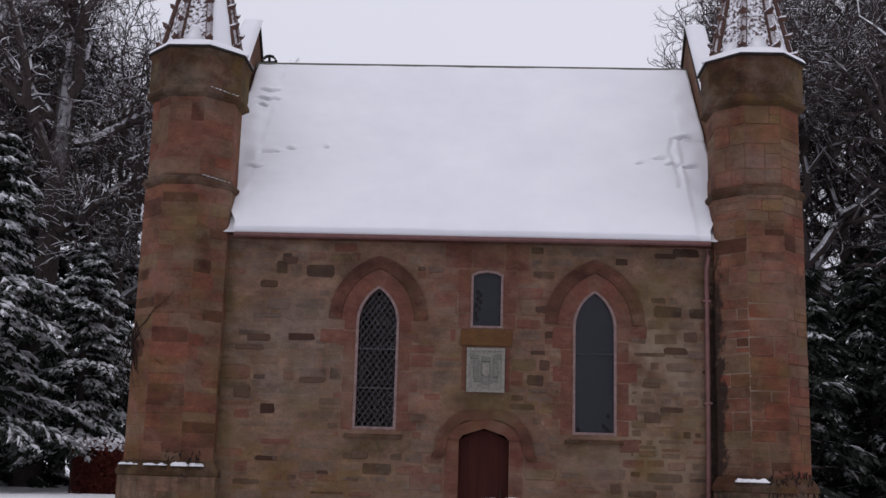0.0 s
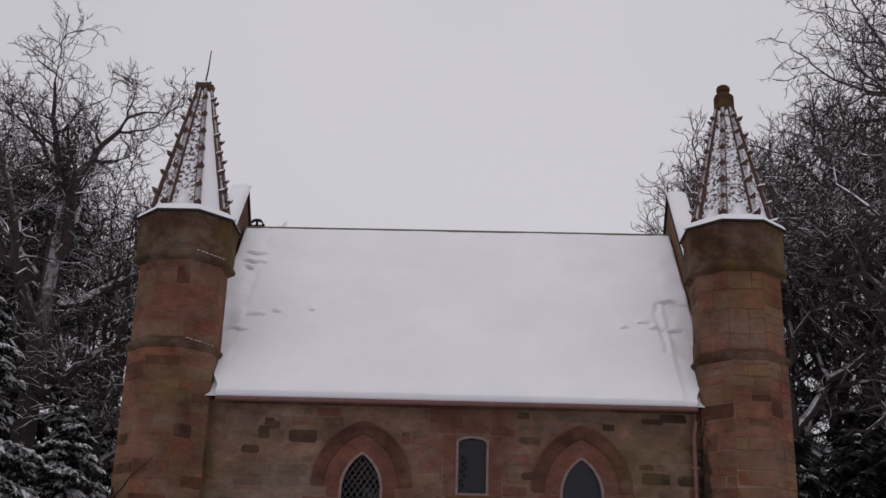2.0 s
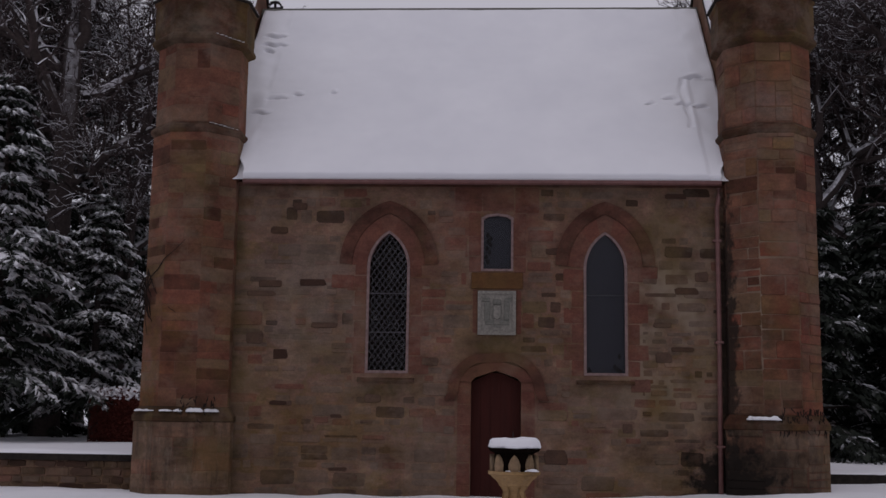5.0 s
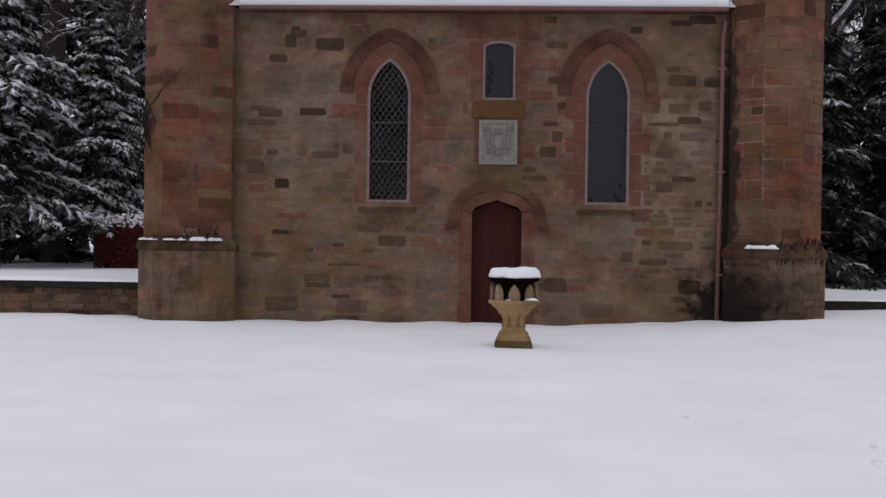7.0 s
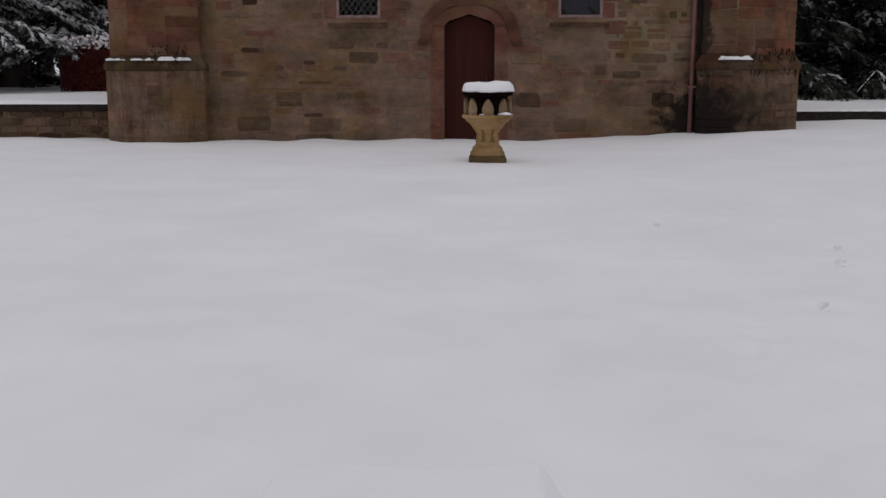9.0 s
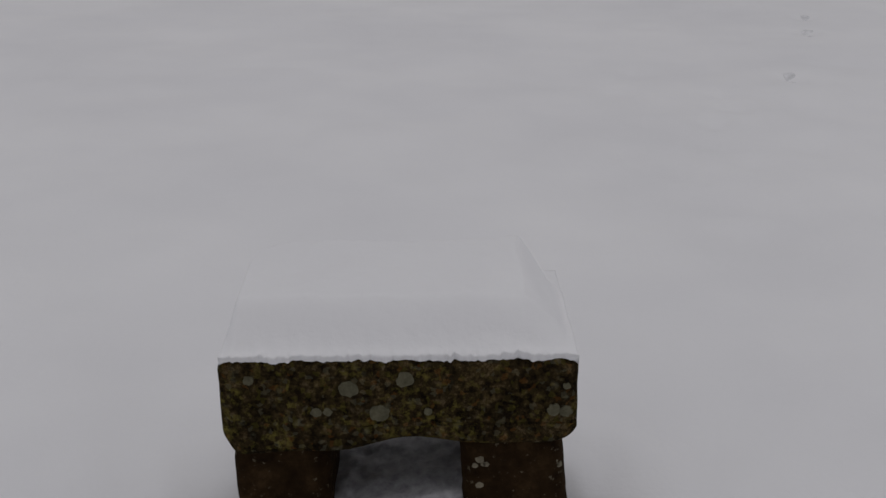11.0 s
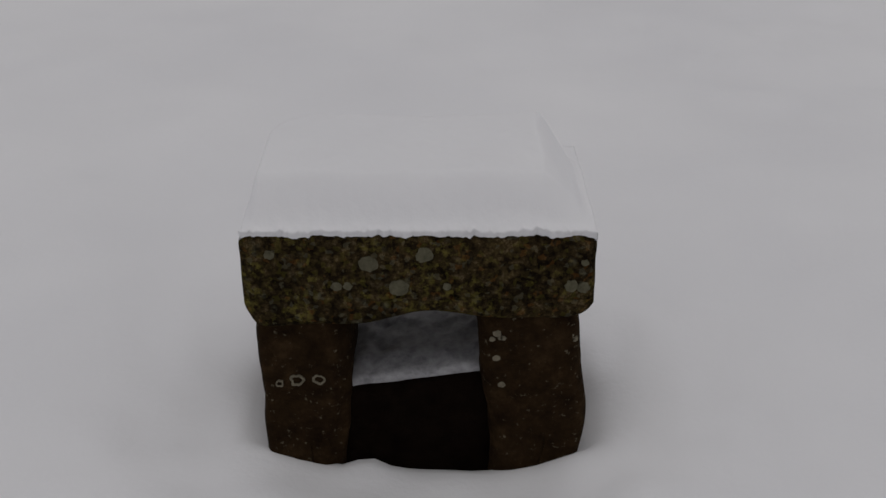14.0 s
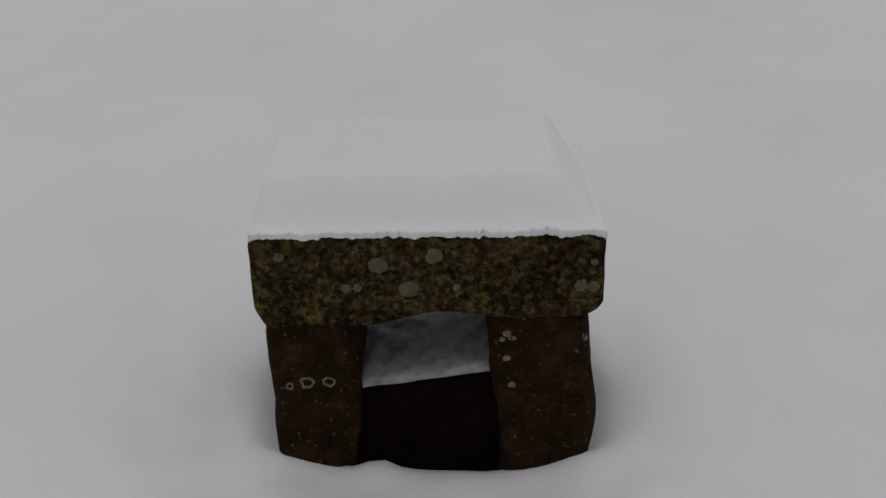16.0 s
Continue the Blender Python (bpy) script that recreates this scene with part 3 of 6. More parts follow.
rest_v, rest_f, singles = [], [], 0
z = -0.12
while z < 5.44:
    h = min(rng.choice((0.12, 0.15, 0.18, 0.20, 0.22, 0.25, 0.29)), 5.5 - z)
    x = -4.78
    clear = kept_clear(z, z + h)
    while x < 4.08:
        w = rng.uniform(0.20, 0.66) * (1.2 if h > 0.19 else 0.9)
        a, b = x, min(x + w, 4.1)
        x = b
        for c0, c1 in clear:
            if a < c1 and b > c0:
                if c0 - a > b - c1:
                    b = min(b, c0)
                else:
                    a = max(a, c1)
        if b - a < 0.07:
            continue
        g = rng.uniform(0.015, 0.07)
        ww, hh = (b - a - g) * rng.uniform(0.82, 1.0), h * rng.uniform(0.62, 0.90)
        px, pz = (a + b) / 2, z + h / 2 + rng.uniform(-0.025, 0.025)
        pieces = [(px, pz, ww, hh)]
        if h > 0.18 and rng.random() < 0.35:
            cut = rng.uniform(0.35, 0.65)
            pieces = [(px, pz - hh / 2 + hh * cut / 2, ww, hh * cut - 0.012), (px, pz + hh / 2 - hh * (1 - cut) / 2, ww, hh * (1 - cut) - 0.012)]
        elif rng.random() < 0.14:
            pieces = [(px, pz, ww * 0.9, hh * rng.uniform(0.5, 0.75))]
        pointed_up = 2.45 < px < 4.1 and 1.3 < pz < 4.3
        if not pointed_up and noise.noise((px * 0.8, 3.0, pz * 0.8)) > -0.05 and rng.random() < 0.32:
            continue  # smeared over with lime
        if pointed_up and rng.random() < 0.75:
            pieces = [(p, q, w_ - 0.03, h_ * 0.80) for p, q, w_, h_ in pieces]
        for px, pz, ww, hh in pieces:
            dp = rng.uniform(0.0015, 0.005) if rng.random() < 0.85 else 0.012
            if z < 2.6 and singles < 300:
                place_stone(RUBBLE, wall, px, WALL_Y, pz, ww, hh, dp)
                singles += 1
            else:
                me, k = rng.choice(RUBBLE), len(rest_v)
                rest_v += [(px + v.co.x * ww, WALL_Y + v.co.y * dp, pz + v.co.z * hh) for v in me.vertices]
                rest_f += [tuple(k + i for i in p.vertices) for p in me.polygons]
    z += h
raw("rubble", rest_v, rest_f, M_WALL_REST, wall, "weathered rubble stones of the upper wall", "stuff")

# put-log holes and a recessed block, their shade painted as dark stones, and the darkest of the rubble stones
M_DARKSTONE = masonry("sooty_and_hole_dark_stone", [(0.0, (0.046, 0.028, 0.021)), (0.5, (0.086, 0.058, 0.044)), (1.0, (0.115, 0.084, 0.064))], "object", 0.3, False)
DARKS = stone_meshes(6, M_DARKSTONE, "stone", 0.14)
for hx, hz, w, h in ((2.29, 1.22, 0.18, 0.16), (1.05, 0.68, 0.40, 0.24), (-3.87, 1.57, 0.30, 0.08), (-3.68, 1.57, 0.09, 0.08),
                     (-4.26, 3.53, 0.53, 0.09), (-4.10, 3.71, 0.43, 0.12), (-3.33, 3.73, 0.48, 0.12), (-3.96, 4.68, 0.30, 0.13), (-3.59, 5.12, 0.26, 0.13),
                     (-3.09, 2.96, 0.48, 0.09), (-4.34, 2.72, 0.30, 0.22), (-3.87, 2.44, 0.26, 0.17), (3.19, 5.33, 0.37, 0.09), (0.98, 4.32, 0.23, 0.12),
                     (3.36, 3.62, 0.41, 0.12), (3.26, 2.60, 0.41, 0.08), (2.92, 3.02, 0.32, 0.09), (2.94, 2.44, 0.28, 0.18), (3.62, 3.88, 0.23, 0.18),
                     (-2.83, 1.35, 0.20, 0.06), (-2.29, 1.26, 0.20, 0.05), (-2.78, 0.43, 0.32, 0.06), (-2.48, 0.27, 0.10, 0.10), (-2.19, 1.67, 0.28, 0.14)):
    place_stone(DARKS, wall, hx, WALL_Y - 0.004, hz, w, h, 0.014)


def band(name, outer, inner, y0, y1, material, parent, label=""):
    """A curved strip between two equal-count open lines in (x, z)."""
    bm = bmesh.new()
    rows = []
    for o, i in zip(outer, inner):
        rows.append([bm.verts.new((o[0], y1, o[1])), bm.verts.new((o[0], y0, o[1])), bm.verts.new((i[0], y0 + 0.004, i[1])), bm.verts.new((i[0], y1, i[1]))])
    for a, b in zip(rows, rows[1:]):
        for k in range(4):
            bm.faces.new((a[k], a[(k + 1) % 4], b[(k + 1) % 4], b[k]))
    bm.faces.new(rows[0][::-1])
    bm.faces.new(rows[-1])
    bmesh.ops.recalc_face_normals(bm, faces=bm.faces[:])
    return part(name, bm, material, parent, label)


def arc_line(cx, a, zs, za, n=14):
    return pointed(cx, a, 0, zs, za, n)[2:]


def window_frame_loops(outline, grow):
    cx = sum(p[0] for p in outline) / len(outline)
    cz = (min(p[1] for p in outline) + max(p[1] for p in outline)) / 2
    hw = (max(p[0] for p in outline) - min(p[0] for p in outline)) / 2
    hh = (max(p[1] for p in outline) - min(p[1] for p in outline)) / 2
    return [(cx + (x - cx) * (1 - grow / hw), cz + (z - cz) * (1 - grow / hh)) for x, z in outline]


def lattice(outline_half, cx, z0, z1, y, pitch_x, pitch_z, width, material, parent, label):
    """Diagonal bars clipped to the opening."""
    vs, fs = [], []
    slope = pitch_z / pitch_x

    def inside(px, pz):
        return z0 < pz < z1 and abs(px - cx) < outline_half(pz)

    for sgn in (-1, 1):
        span = (z1 - z0) + 2
        count = int(span / pitch_z) + 14
        for i in range(-14, count):
            start = z0 - 0.4 + i * pitch_z
            run = []
            for s in range(161):
                px = cx + (s / 160 - 0.5) * 0.84
                pz = start + sgn * slope * (px - cx)
                if inside(px, pz):
                    run.append((px, pz))
                elif run:
                    break
            if len(run) > 2:
                (ax, az), (bx, bz) = run[0], run[-1]
                d = Vector((bx - ax, bz - az)).normalized() * width / 2
                k = len(vs)
                for yy in (y - width / 2, y + width / 2):
                    vs += [(ax - d.y, yy, az + d.x), (bx - d.y, yy, bz + d.x), (bx + d.y, yy, bz - d.x), (ax + d.y, yy, az - d.x)]
                fs += [(k, k + 1, k + 2, k + 3), (k + 7, k + 6, k + 5, k + 4), (k, k + 4, k + 5, k + 1), (k + 2, k + 6, k + 7, k + 3)]
    return raw("lattice", vs, fs, material, parent, label)


def lancet(cx, guarded):
    w = thing("window", (cx, WALL_Y, 2.12))
    w.parent = chapel
    w.matrix_parent_inverse = BASE[chapel].inverted()
    tagged(w, "pointed lancet window with dark diamond-leaded glass behind a pale wire guard" if guarded else "pointed lancet window with a flat sheet reflecting the grey sky")
    o = pointed(cx, **ARCH)
    part("window_frame", slab([o, window_frame_loops(o, 0.045)], WALL_Y - 0.012, WALL_Y + 0.10), M_FRAME, w, "pale stone margin")
    inner = lambda pz: half_width(0.345, 4.02, 4.64, pz)
    if guarded:
        lattice(inner, cx, 2.16, 4.64, WALL_Y + 0.06, 0.108, 0.150, 0.009, M_LEAD, w, "pale diamond wire guard")
        glass_y = WALL_Y + 0.20
    else:
        lattice(inner, cx, 2.16, 4.64, WALL_Y + 0.11, 0.108, 0.150, 0.010, M_LEAD_DULL, w, "dull lead diamonds")
        glass_y = WALL_Y + 0.065
    pane = part("pane", slab([o], glass_y, glass_y + 0.008), M_GLASS if not guarded else M_OLDGLASS, w)
    pane.visible_shadow = False
    for bz in ((2.84, 3.54) if guarded else (3.54,)):
        part("saddle_bar", box((cx - 0.36, WALL_Y + 0.045, bz), (cx + 0.36, WALL_Y + 0.065, bz + 0.014)), M_LEAD if guarded else M_LEAD_DULL, w)
    part("sill", loft([[(cx - 0.52, WALL_Y - 0.045, 1.96), (cx + 0.50, WALL_Y - 0.045, 1.96), (cx + 0.50, WALL_Y + 0.1, 1.96), (cx - 0.52, WALL_Y + 0.1, 1.96)],
                       [(cx - 0.52, WALL_Y - 0.045, 2.00), (cx + 0.50, WALL_Y - 0.045, 2.00), (cx + 0.50, WALL_Y + 0.1, 2.12), (cx - 0.52, WALL_Y + 0.1, 2.12)]]), M_CORBEL, w, "mossy sloping sill")
    # dressed jambs and arch ring of red stone
    n = 0
    for sgn in (-1, 1):
        zz = 2.1
        while zz < 4.0:
            h = rng.uniform(0.26, 0.40)
            h = min(h, 4.06 - zz)
            wide = 0.36 if n % 2 else 0.21
            place_stone(REDSTONE, wall, cx + sgn * (0.39 + wide / 2), WALL_Y + 0.002, zz + h / 2, wide - 0.004, h - 0.005, 0.005)
            zz += h
            n += 1
    steps = 14
    ri, ro = arc_line(cx, 0.392, 4.03, 4.69, steps), arc_line(cx, 0.66, 4.06, 4.99, steps)
    for k in range(0, len(ri) - 1, 4):
        seg = slice(k, min(k + 5, len(ri)))
        band("voussoir", ro[seg], ri[seg], WALL_Y - 0.012, WALL_Y + 0.02, M_RED, wall)
    band("hood", arc_line(cx, 0.885, 4.08, 5.23, steps), arc_line(cx, 0.665, 4.06, 5.0, steps), WALL_Y - 0.032, WALL_Y + 0.02, M_HOOD, wall, "worn red hood mould")


M_HOOD = masonry("hood_sandstone", [(0.3, (0.078, 0.038, 0.029)), (0.7, (0.112, 0.058, 0.043))], "noise", 0.4, False, settle=ROSE, settle_by=0.3)
M_OLDGLASS = glass_material("old_leaded_glass", 0.05)
lancet(LW, True)
lancet(RW, False)
# diamonds missing from the right-hand sheet, their dark put on as black plates
for dx, dz in ((0.24, 2.46), (0.16, 2.28), (0.21, 2.235), (0.25, 2.20), (-0.29, 2.22), (-0.26, 2.17)):
    d = [(RW + dx, dz - 0.055), (RW + dx + 0.032, dz), (RW + dx, dz + 0.055), (RW + dx - 0.032, dz)]
    part("broken_diamond", slab([d], WALL_Y + 0.055, WALL_Y + 0.063), M_DARK, wall, "black plate painting the dark gap of a missing pane")

# dark gaps of the small window, black plates as well
for dx, dz in ((-0.17, 4.62), (-0.12, 4.56), (-0.17, 4.50), (-0.12, 4.44), (-0.19, 4.38), (-0.14, 4.31), (-0.20, 4.22), (-0.17, 4.13)):
    d = [(dx, dz - 0.055), (dx + 0.036, dz), (dx, dz + 0.055), (dx - 0.036, dz)]
    part("broken_diamond", slab([d], WALL_Y + 0.055, WALL_Y + 0.063), M_DARK, wall, "black plate painting the dark gap of a missing pane")
# the small window over the plaque
mw = thing("window", (0, WALL_Y, 3.96))
mw.parent, mw.matrix_parent_inverse = chapel, BASE[chapel].inverted()
tagged(mw, "small square-headed window with a flat sheet reflecting the sky")
part("window_frame", slab([win_m, window_frame_loops(win_m, 0.04)], WALL_Y - 0.012, WALL_Y + 0.10), M_FRAME, mw, "pale stone margin")
part("pane", slab([win_m], WALL_Y + 0.065, WALL_Y + 0.073), M_GLASS, mw).visible_shadow = False
lattice(lambda pz: 0.245, 0, 4.0, 4.96, WALL_Y + 0.12, 0.108, 0.150, 0.010, M_LEAD_DULL, mw, "dull lead diamonds")
part("lintel", box((-0.46, WALL_Y - 0.03, 3.64), (0.46, WALL_Y + 0.05, 3.93), 0.01), M_OCHRE, wall, "ochre-stained stone below the small window")
for sgn in (-1, 1):
    for k, (z0, z1) in enumerate(((3.94, 4.22), (4.225, 4.58), (4.585, 5.02))):
        place_stone(REDSTONE, wall, sgn * 0.405, WALL_Y + 0.002, (z0 + z1) / 2, 0.215, z1 - z0, 0.005)
    place_stone(REDSTONE, wall, sgn * 0.39, WALL_Y + 0.002, 3.22, 0.085, 0.80, 0.006)
for x0, x1 in ((-0.77, -0.28), (-0.275, 0.30), (0.305, 0.75)):
    place_stone(REDSTONE, wall, (x0 + x1) / 2, WALL_Y + 0.002, 5.27, x1 - x0 - 0.004, 0.47, 0.007)
for x0, x1, zc, hh in ((-0.95, -0.55, 4.45, 0.24), (0.54, 0.95, 4.05, 0.16), (0.55, 1.0, 4.6, 0.2), (-2.98, -2.58, 3.75, 0.24), (-1.35, -0.92, 3.55, 0.14), (2.5, 2.85, 3.95, 0.22), (-1.3, -0.72, 1.25, 0.3), (0.72, 1.25, 1.5, 0.28), (2.35, 2.7, 1.95, 0.22)):
    place_stone(REDSTONE, wall, (x0 + x1) / 2, WALL_Y - 0.002, zc, x1 - x0, hh, 0.006)

# carved plaque: raised rim and worn relief
plaque = part("plaque", slab([[(-0.342, 2.815), (0.335, 2.815), (0.335, 3.60), (-0.342, 3.60)]], WALL_Y - 0.035, WALL_Y + 0.04), M_PLAQUE, chapel, "pale square carved plaque, worn relief")
part("rim", slab([[(-0.342, 2.815), (0.335, 2.815), (0.335, 3.60), (-0.342, 3.60)], [(-0.285, 2.875), (0.278, 2.875), (0.278, 3.545), (-0.285, 3.545)]], WALL_Y - 0.055, WALL_Y - 0.036), M_PLAQUE, plaque)
M_RELIEF = plain("worn_grey_relief", (0.15, 0.145, 0.125), 0.9, 0, 0.3, 30)
for sx, sz, sw, sh in ((0, 3.22, 0.17, 0.24), (0, 3.40, 0.14, 0.09), (-0.17, 3.24, 0.09, 0.32), (0.17, 3.24, 0.09, 0.32), (-0.2, 3.44, 0.12, 0.07), (0.2, 3.44, 0.12, 0.07), (-0.13, 3.04, 0.16, 0.08), (0.13, 3.04, 0.16, 0.08), (0, 2.98, 0.1, 0.06)):
    part("relief", box((sx - sw / 2, WALL_Y - 0.052, sz - sh / 2), (sx + sw / 2, WALL_Y - 0.034, sz + sh / 2), 0.008, 0.008), M_RELIEF, plaque, "weathered raised carving")
part("shield", loft([[(-0.06, WALL_Y - 0.06, 3.14), (0, WALL_Y - 0.06, 3.09), (0.06, WALL_Y - 0.06, 3.14), (0.06, WALL_Y - 0.06, 3.33), (-0.06, WALL_Y - 0.06, 3.33)],
                     [(-0.07, WALL_Y - 0.03, 3.13), (0, WALL_Y - 0.03, 3.07), (0.07, WALL_Y - 0.03, 3.13), (0.07, WALL_Y - 0.03, 3.34), (-0.07, WALL_Y - 0.03, 3.34)]]), M_PLAQUE, plaque)

# door
door = thing("door", (0, WALL_Y, 0))
door.parent, door.matrix_parent_inverse = chapel, BASE[chapel].inverted()
tagged(door, "closed dark red boarded door in a pointed stone surround")
for k in range(5):
    x0, x1 = -0.45 + k * 0.177, -0.45 + (k + 1) * 0.177 - 0.003
    top = lambda px: 1.98 + 0.21 * (1 - abs(px + 0.008) / 0.45)
    part("board", loft([[(x0, WALL_Y + 0.16, -0.2), (x1, WALL_Y + 0.16, -0.2), (x1, WALL_Y + 0.16, top(x1)), (x0, WALL_Y + 0.16, top(x0))],
                        [(x0, WALL_Y + 0.22, -0.2), (x1, WALL_Y + 0.22, -0.2), (x1, WALL_Y + 0.22, top(x1)), (x0, WALL_Y + 0.22, top(x0))]]), M_DOOR, door)
part("handle", tube([(0.30, WALL_Y + 0.155, 1.0), (0.30, WALL_Y + 0.12, 1.0), (0.30, WALL_Y + 0.12, 1.12), (0.30, WALL_Y + 0.155, 1.12)], [0.01] * 4), M_IRON, door)
for sgn, edge in ((-1, -0.455), (1, 0.44)):
    zz, wide = -0.1, 0.24
    while zz < 1.95:
        h = min(rng.uniform(0.28, 0.42), 1.99 - zz)
        place_stone(REDSTONE, wall, edge + sgn * wide / 2, WALL_Y + 0.002, zz + h / 2, wide - 0.004, h - 0.005, 0.005)
        zz += h
d_in = [(0.44, 1.98), (0.36, 2.065), (-0.008, 2.19), (-0.376, 2.065), (-0.455, 1.98)]
d_mid = [(0.66, 2.0), (0.48, 2.22), (-0.008, 2.38), (-0.5, 2.22), (-0.68, 2.0)]
band("lintel", d_mid, d_in, WALL_Y - 0.03, WALL_Y + 0.02, M_RED, wall, "pointed red lintel over the door")
d_arc = [(0.93, 1.66)] + arc_line(0, 0.86, 1.80, 2.50, 10) + [(-0.93, 1.66)]
d_low = [(0.74, 1.66)] + arc_line(0, 0.68, 1.80, 2.34, 10) + [(-0.74, 1.66)]
band("hood", d_arc, d_low, WALL_Y - 0.045, WALL_Y + 0.02, M_HOOD, wall, "worn mossy hood mould over the door")

# gutter and downpipe
gut = [(19.70, 5.565), (19.715, 5.515), (19.76, 5.49), (19.83, 5.51), (19.86, 5.565), (19.85, 5.58), (19.78, 5.565)]
part("gutter", loft([[(-4.61, y, z) for y, z in gut], [(3.955, y, z) for y, z in gut]]), M_PIPE, chapel, "faded red painted gutter along the eaves")
part("fascia", box((-4.74, 19.955, 5.49), (4.05, 19.99, 5.56)), M_HOOD, chapel)
pipe = part("downpipe", tube([(3.92, 19.80, 5.45), (3.92, 19.86, 5.30), (3.90, 19.90, 5.1), (3.895, 19.91, 3.0), (3.865, 19.91, -0.1)], [0.042] * 5, 12), M_PIPE, chapel, "faded red downpipe, leaning slightly", smooth=True)
for bz in (0.9, 2.7, 4.5):
    part("bracket", box((3.82, 19.86, bz), (3.96, 20.0, bz + 0.04), 0.006), M_PIPE, pipe)


# towers
def tower(cx, broken):
    PW, SW, UW, CW = 1.73, 1.57, 1.52, 1.71
    rows = [(PW, -0.5), (PW, 1.25), (PW + 0.05, 1.25), (PW + 0.05, 1.30), (SW, 1.46), (SW, 6.46), (UW, 6.50), (UW, 8.02), (UW, 8.28)]
    t = part("tower", loft([octagon(cx, TY, w, z) for w, z in rows]), M_TOWER_CORE, chapel, "octagonal corner tower of weathered red sandstone blocks")
    part("corbel", loft([octagon(cx, TY, w, z) for w, z in ((UW - 0.02, 7.99), (UW + 0.10, 8.02), (CW + 0.055, 8.06), (CW + 0.07, 8.11), (CW + 0.03, 8.16), (CW - 0.02, 8.19), (CW, 8.30), (CW, 8.80), (CW + 0.05, 8.84), (CW + 0.05, 8.90))]), M_CORBEL, t, "mossy corbelled tower head")
    part("weathering", loft([octagon(cx, TY, w, z) for w, z in ((PW - 0.02, 1.20), (PW + 0.07, 1.235), (PW + 0.07, 1.315), (SW + 0.02, 1.475), (SW - 0.05, 1.48))]), M_CORBEL, t, "dark soaked sloping ledge of the plinth")
    part("string_course", loft([octagon(cx, TY, w, z) for w, z in ((SW - 0.02, 6.33), (SW + 0.05, 6.36), (SW + 0.11, 6.42), (SW + 0.10, 6.47), (UW - 0.02, 6.55))]), M_CORBEL, t, "worn mossy string course")
    part("coping", loft([octagon(cx, TY, w, z) for w, z in ((CW + 0.02, 8.885), (CW + 0.13, 8.90), (CW + 0.13, 8.935), (1.3, 9.02))]), M_WALLTOP, t)

    joint = 0.006 if broken else 0.018

    def courses(z0, z1, width, pool, lo, hi, sides):
        for ang in sides:
            zz = z0
            while zz < z1 - 0.05:
                h = min(rng.uniform(lo, hi), z1 - zz)
                side = width * 0.4142
                nx_, ny_ = math.cos(ang), math.sin(ang)
                tx, ty = -ny_, nx_
                cut = rng.choice((0.0, 0.0, rng.uniform(-0.22, 0.22) * side, rng.uniform(-0.15, 0.15) * side))
                spans = [(-side / 2, side / 2)] if cut == 0 else [(-side / 2, cut), (cut, side / 2)]
                rows_ = [(a, b, zz, h) for a, b in spans]
                if h > 0.24 and rng.random() < 0.4:
                    a, b = spans[-1]
                    low_h = h * rng.uniform(0.4, 0.6)
                    rows_[-1:] = [(a, b, zz, low_h), (a, b, zz + low_h, h - low_h)]
                for a, b, z_, h_ in rows_:
                    c = (a + b) / 2
                    place_stone(pool, t, cx + nx_ * width / 2 + tx * c, TY + ny_ * width / 2 + ty * c, z_ + h_ / 2, (b - a) - rng.uniform(0.3, 1.0) * joint - rng.choice((0, 0, 0, 1.6 * joint)), h_ - rng.uniform(0.3, 1.0) * joint - rng.choice((0, 0, 0, 1.6 * joint)), rng.uniform(0.002, 0.006 if broken else 0.016), ang + math.pi / 2)
                zz += h

    sides = [radians(a) for a in ((-90, -45, -135, 0) if cx < 0 else (-90, -45, -135, 180))]
    courses(1.47, 6.36, SW, ASHLAR, 0.17, 0.34, sides)
    courses(6.54, 8.02, UW, ASHLAR, 0.28, 0.46, sides)
    courses(-0.2, 1.24, PW, PLINTHS, 0.2, 0.34, sides)
    # spire
    top_z, top_w, bw = (11.80, 0.24, 1.36) if broken else (11.55, 0.30, 1.36)
    n = 11
    rings = []
    for k in range(n):
        f0, f1 = k / n, (k + 1) / n
        w0, w1 = bw + (top_w - bw) * f0, bw + (top_w - bw) * f1
        rings += [octagon(cx, TY, w0, 9.0 + (top_z - 9.0) * f0), octagon(cx, TY, w1 + 0.035, 9.0 + (top_z - 9.0) * (f1 - 0.012))]
    spire = part("spire", loft(rings), M_SPIRE, chapel, "tall stone spire with crocketed ribs, dusted with snow")
    a, b = octagon(cx, TY, bw + 0.03, 9.0), octagon(cx, TY, top_w + 0.02, top_z)
    for k in range(8):
        part("rib", tube([a[k], b[k]], [0.070, 0.042], 6), M_CROCKET, spire)
        for m in range(7):
            f = 0.05 + m * 0.145
            p = Vector(a[k]).lerp(Vector(b[k]), f)
            out = Vector((p.x - cx, p.y - TY, 0)).normalized()
            ob = new("crocket", CROCKET)
            ob.parent = spire
            s = (0.165 - 0.06 * f) * rng.uniform(0.8, 1.15)
            ob.matrix_basis = Matrix.Translation(p + out * 0.05) @ Matrix.Rotation(math.atan2(out.y, out.x), 4, "Z") @ Matrix.Diagonal((s, s, s, 1))
    if broken:
        part("finial", loft([octagon(cx, TY, w, z) for w, z in ((0.2, 11.72), (0.24, 11.80), (0.36, 11.84), (0.38, 11.92), (0.30, 11.94), (0.2, 12.0))]), M_CROCKET, spire, "broken carved top of the spire")
        for k in range(4):
            ang = math.pi / 4 + k * math.pi / 2
            ob = new("crocket", CROCKET)
            ob.parent = spire
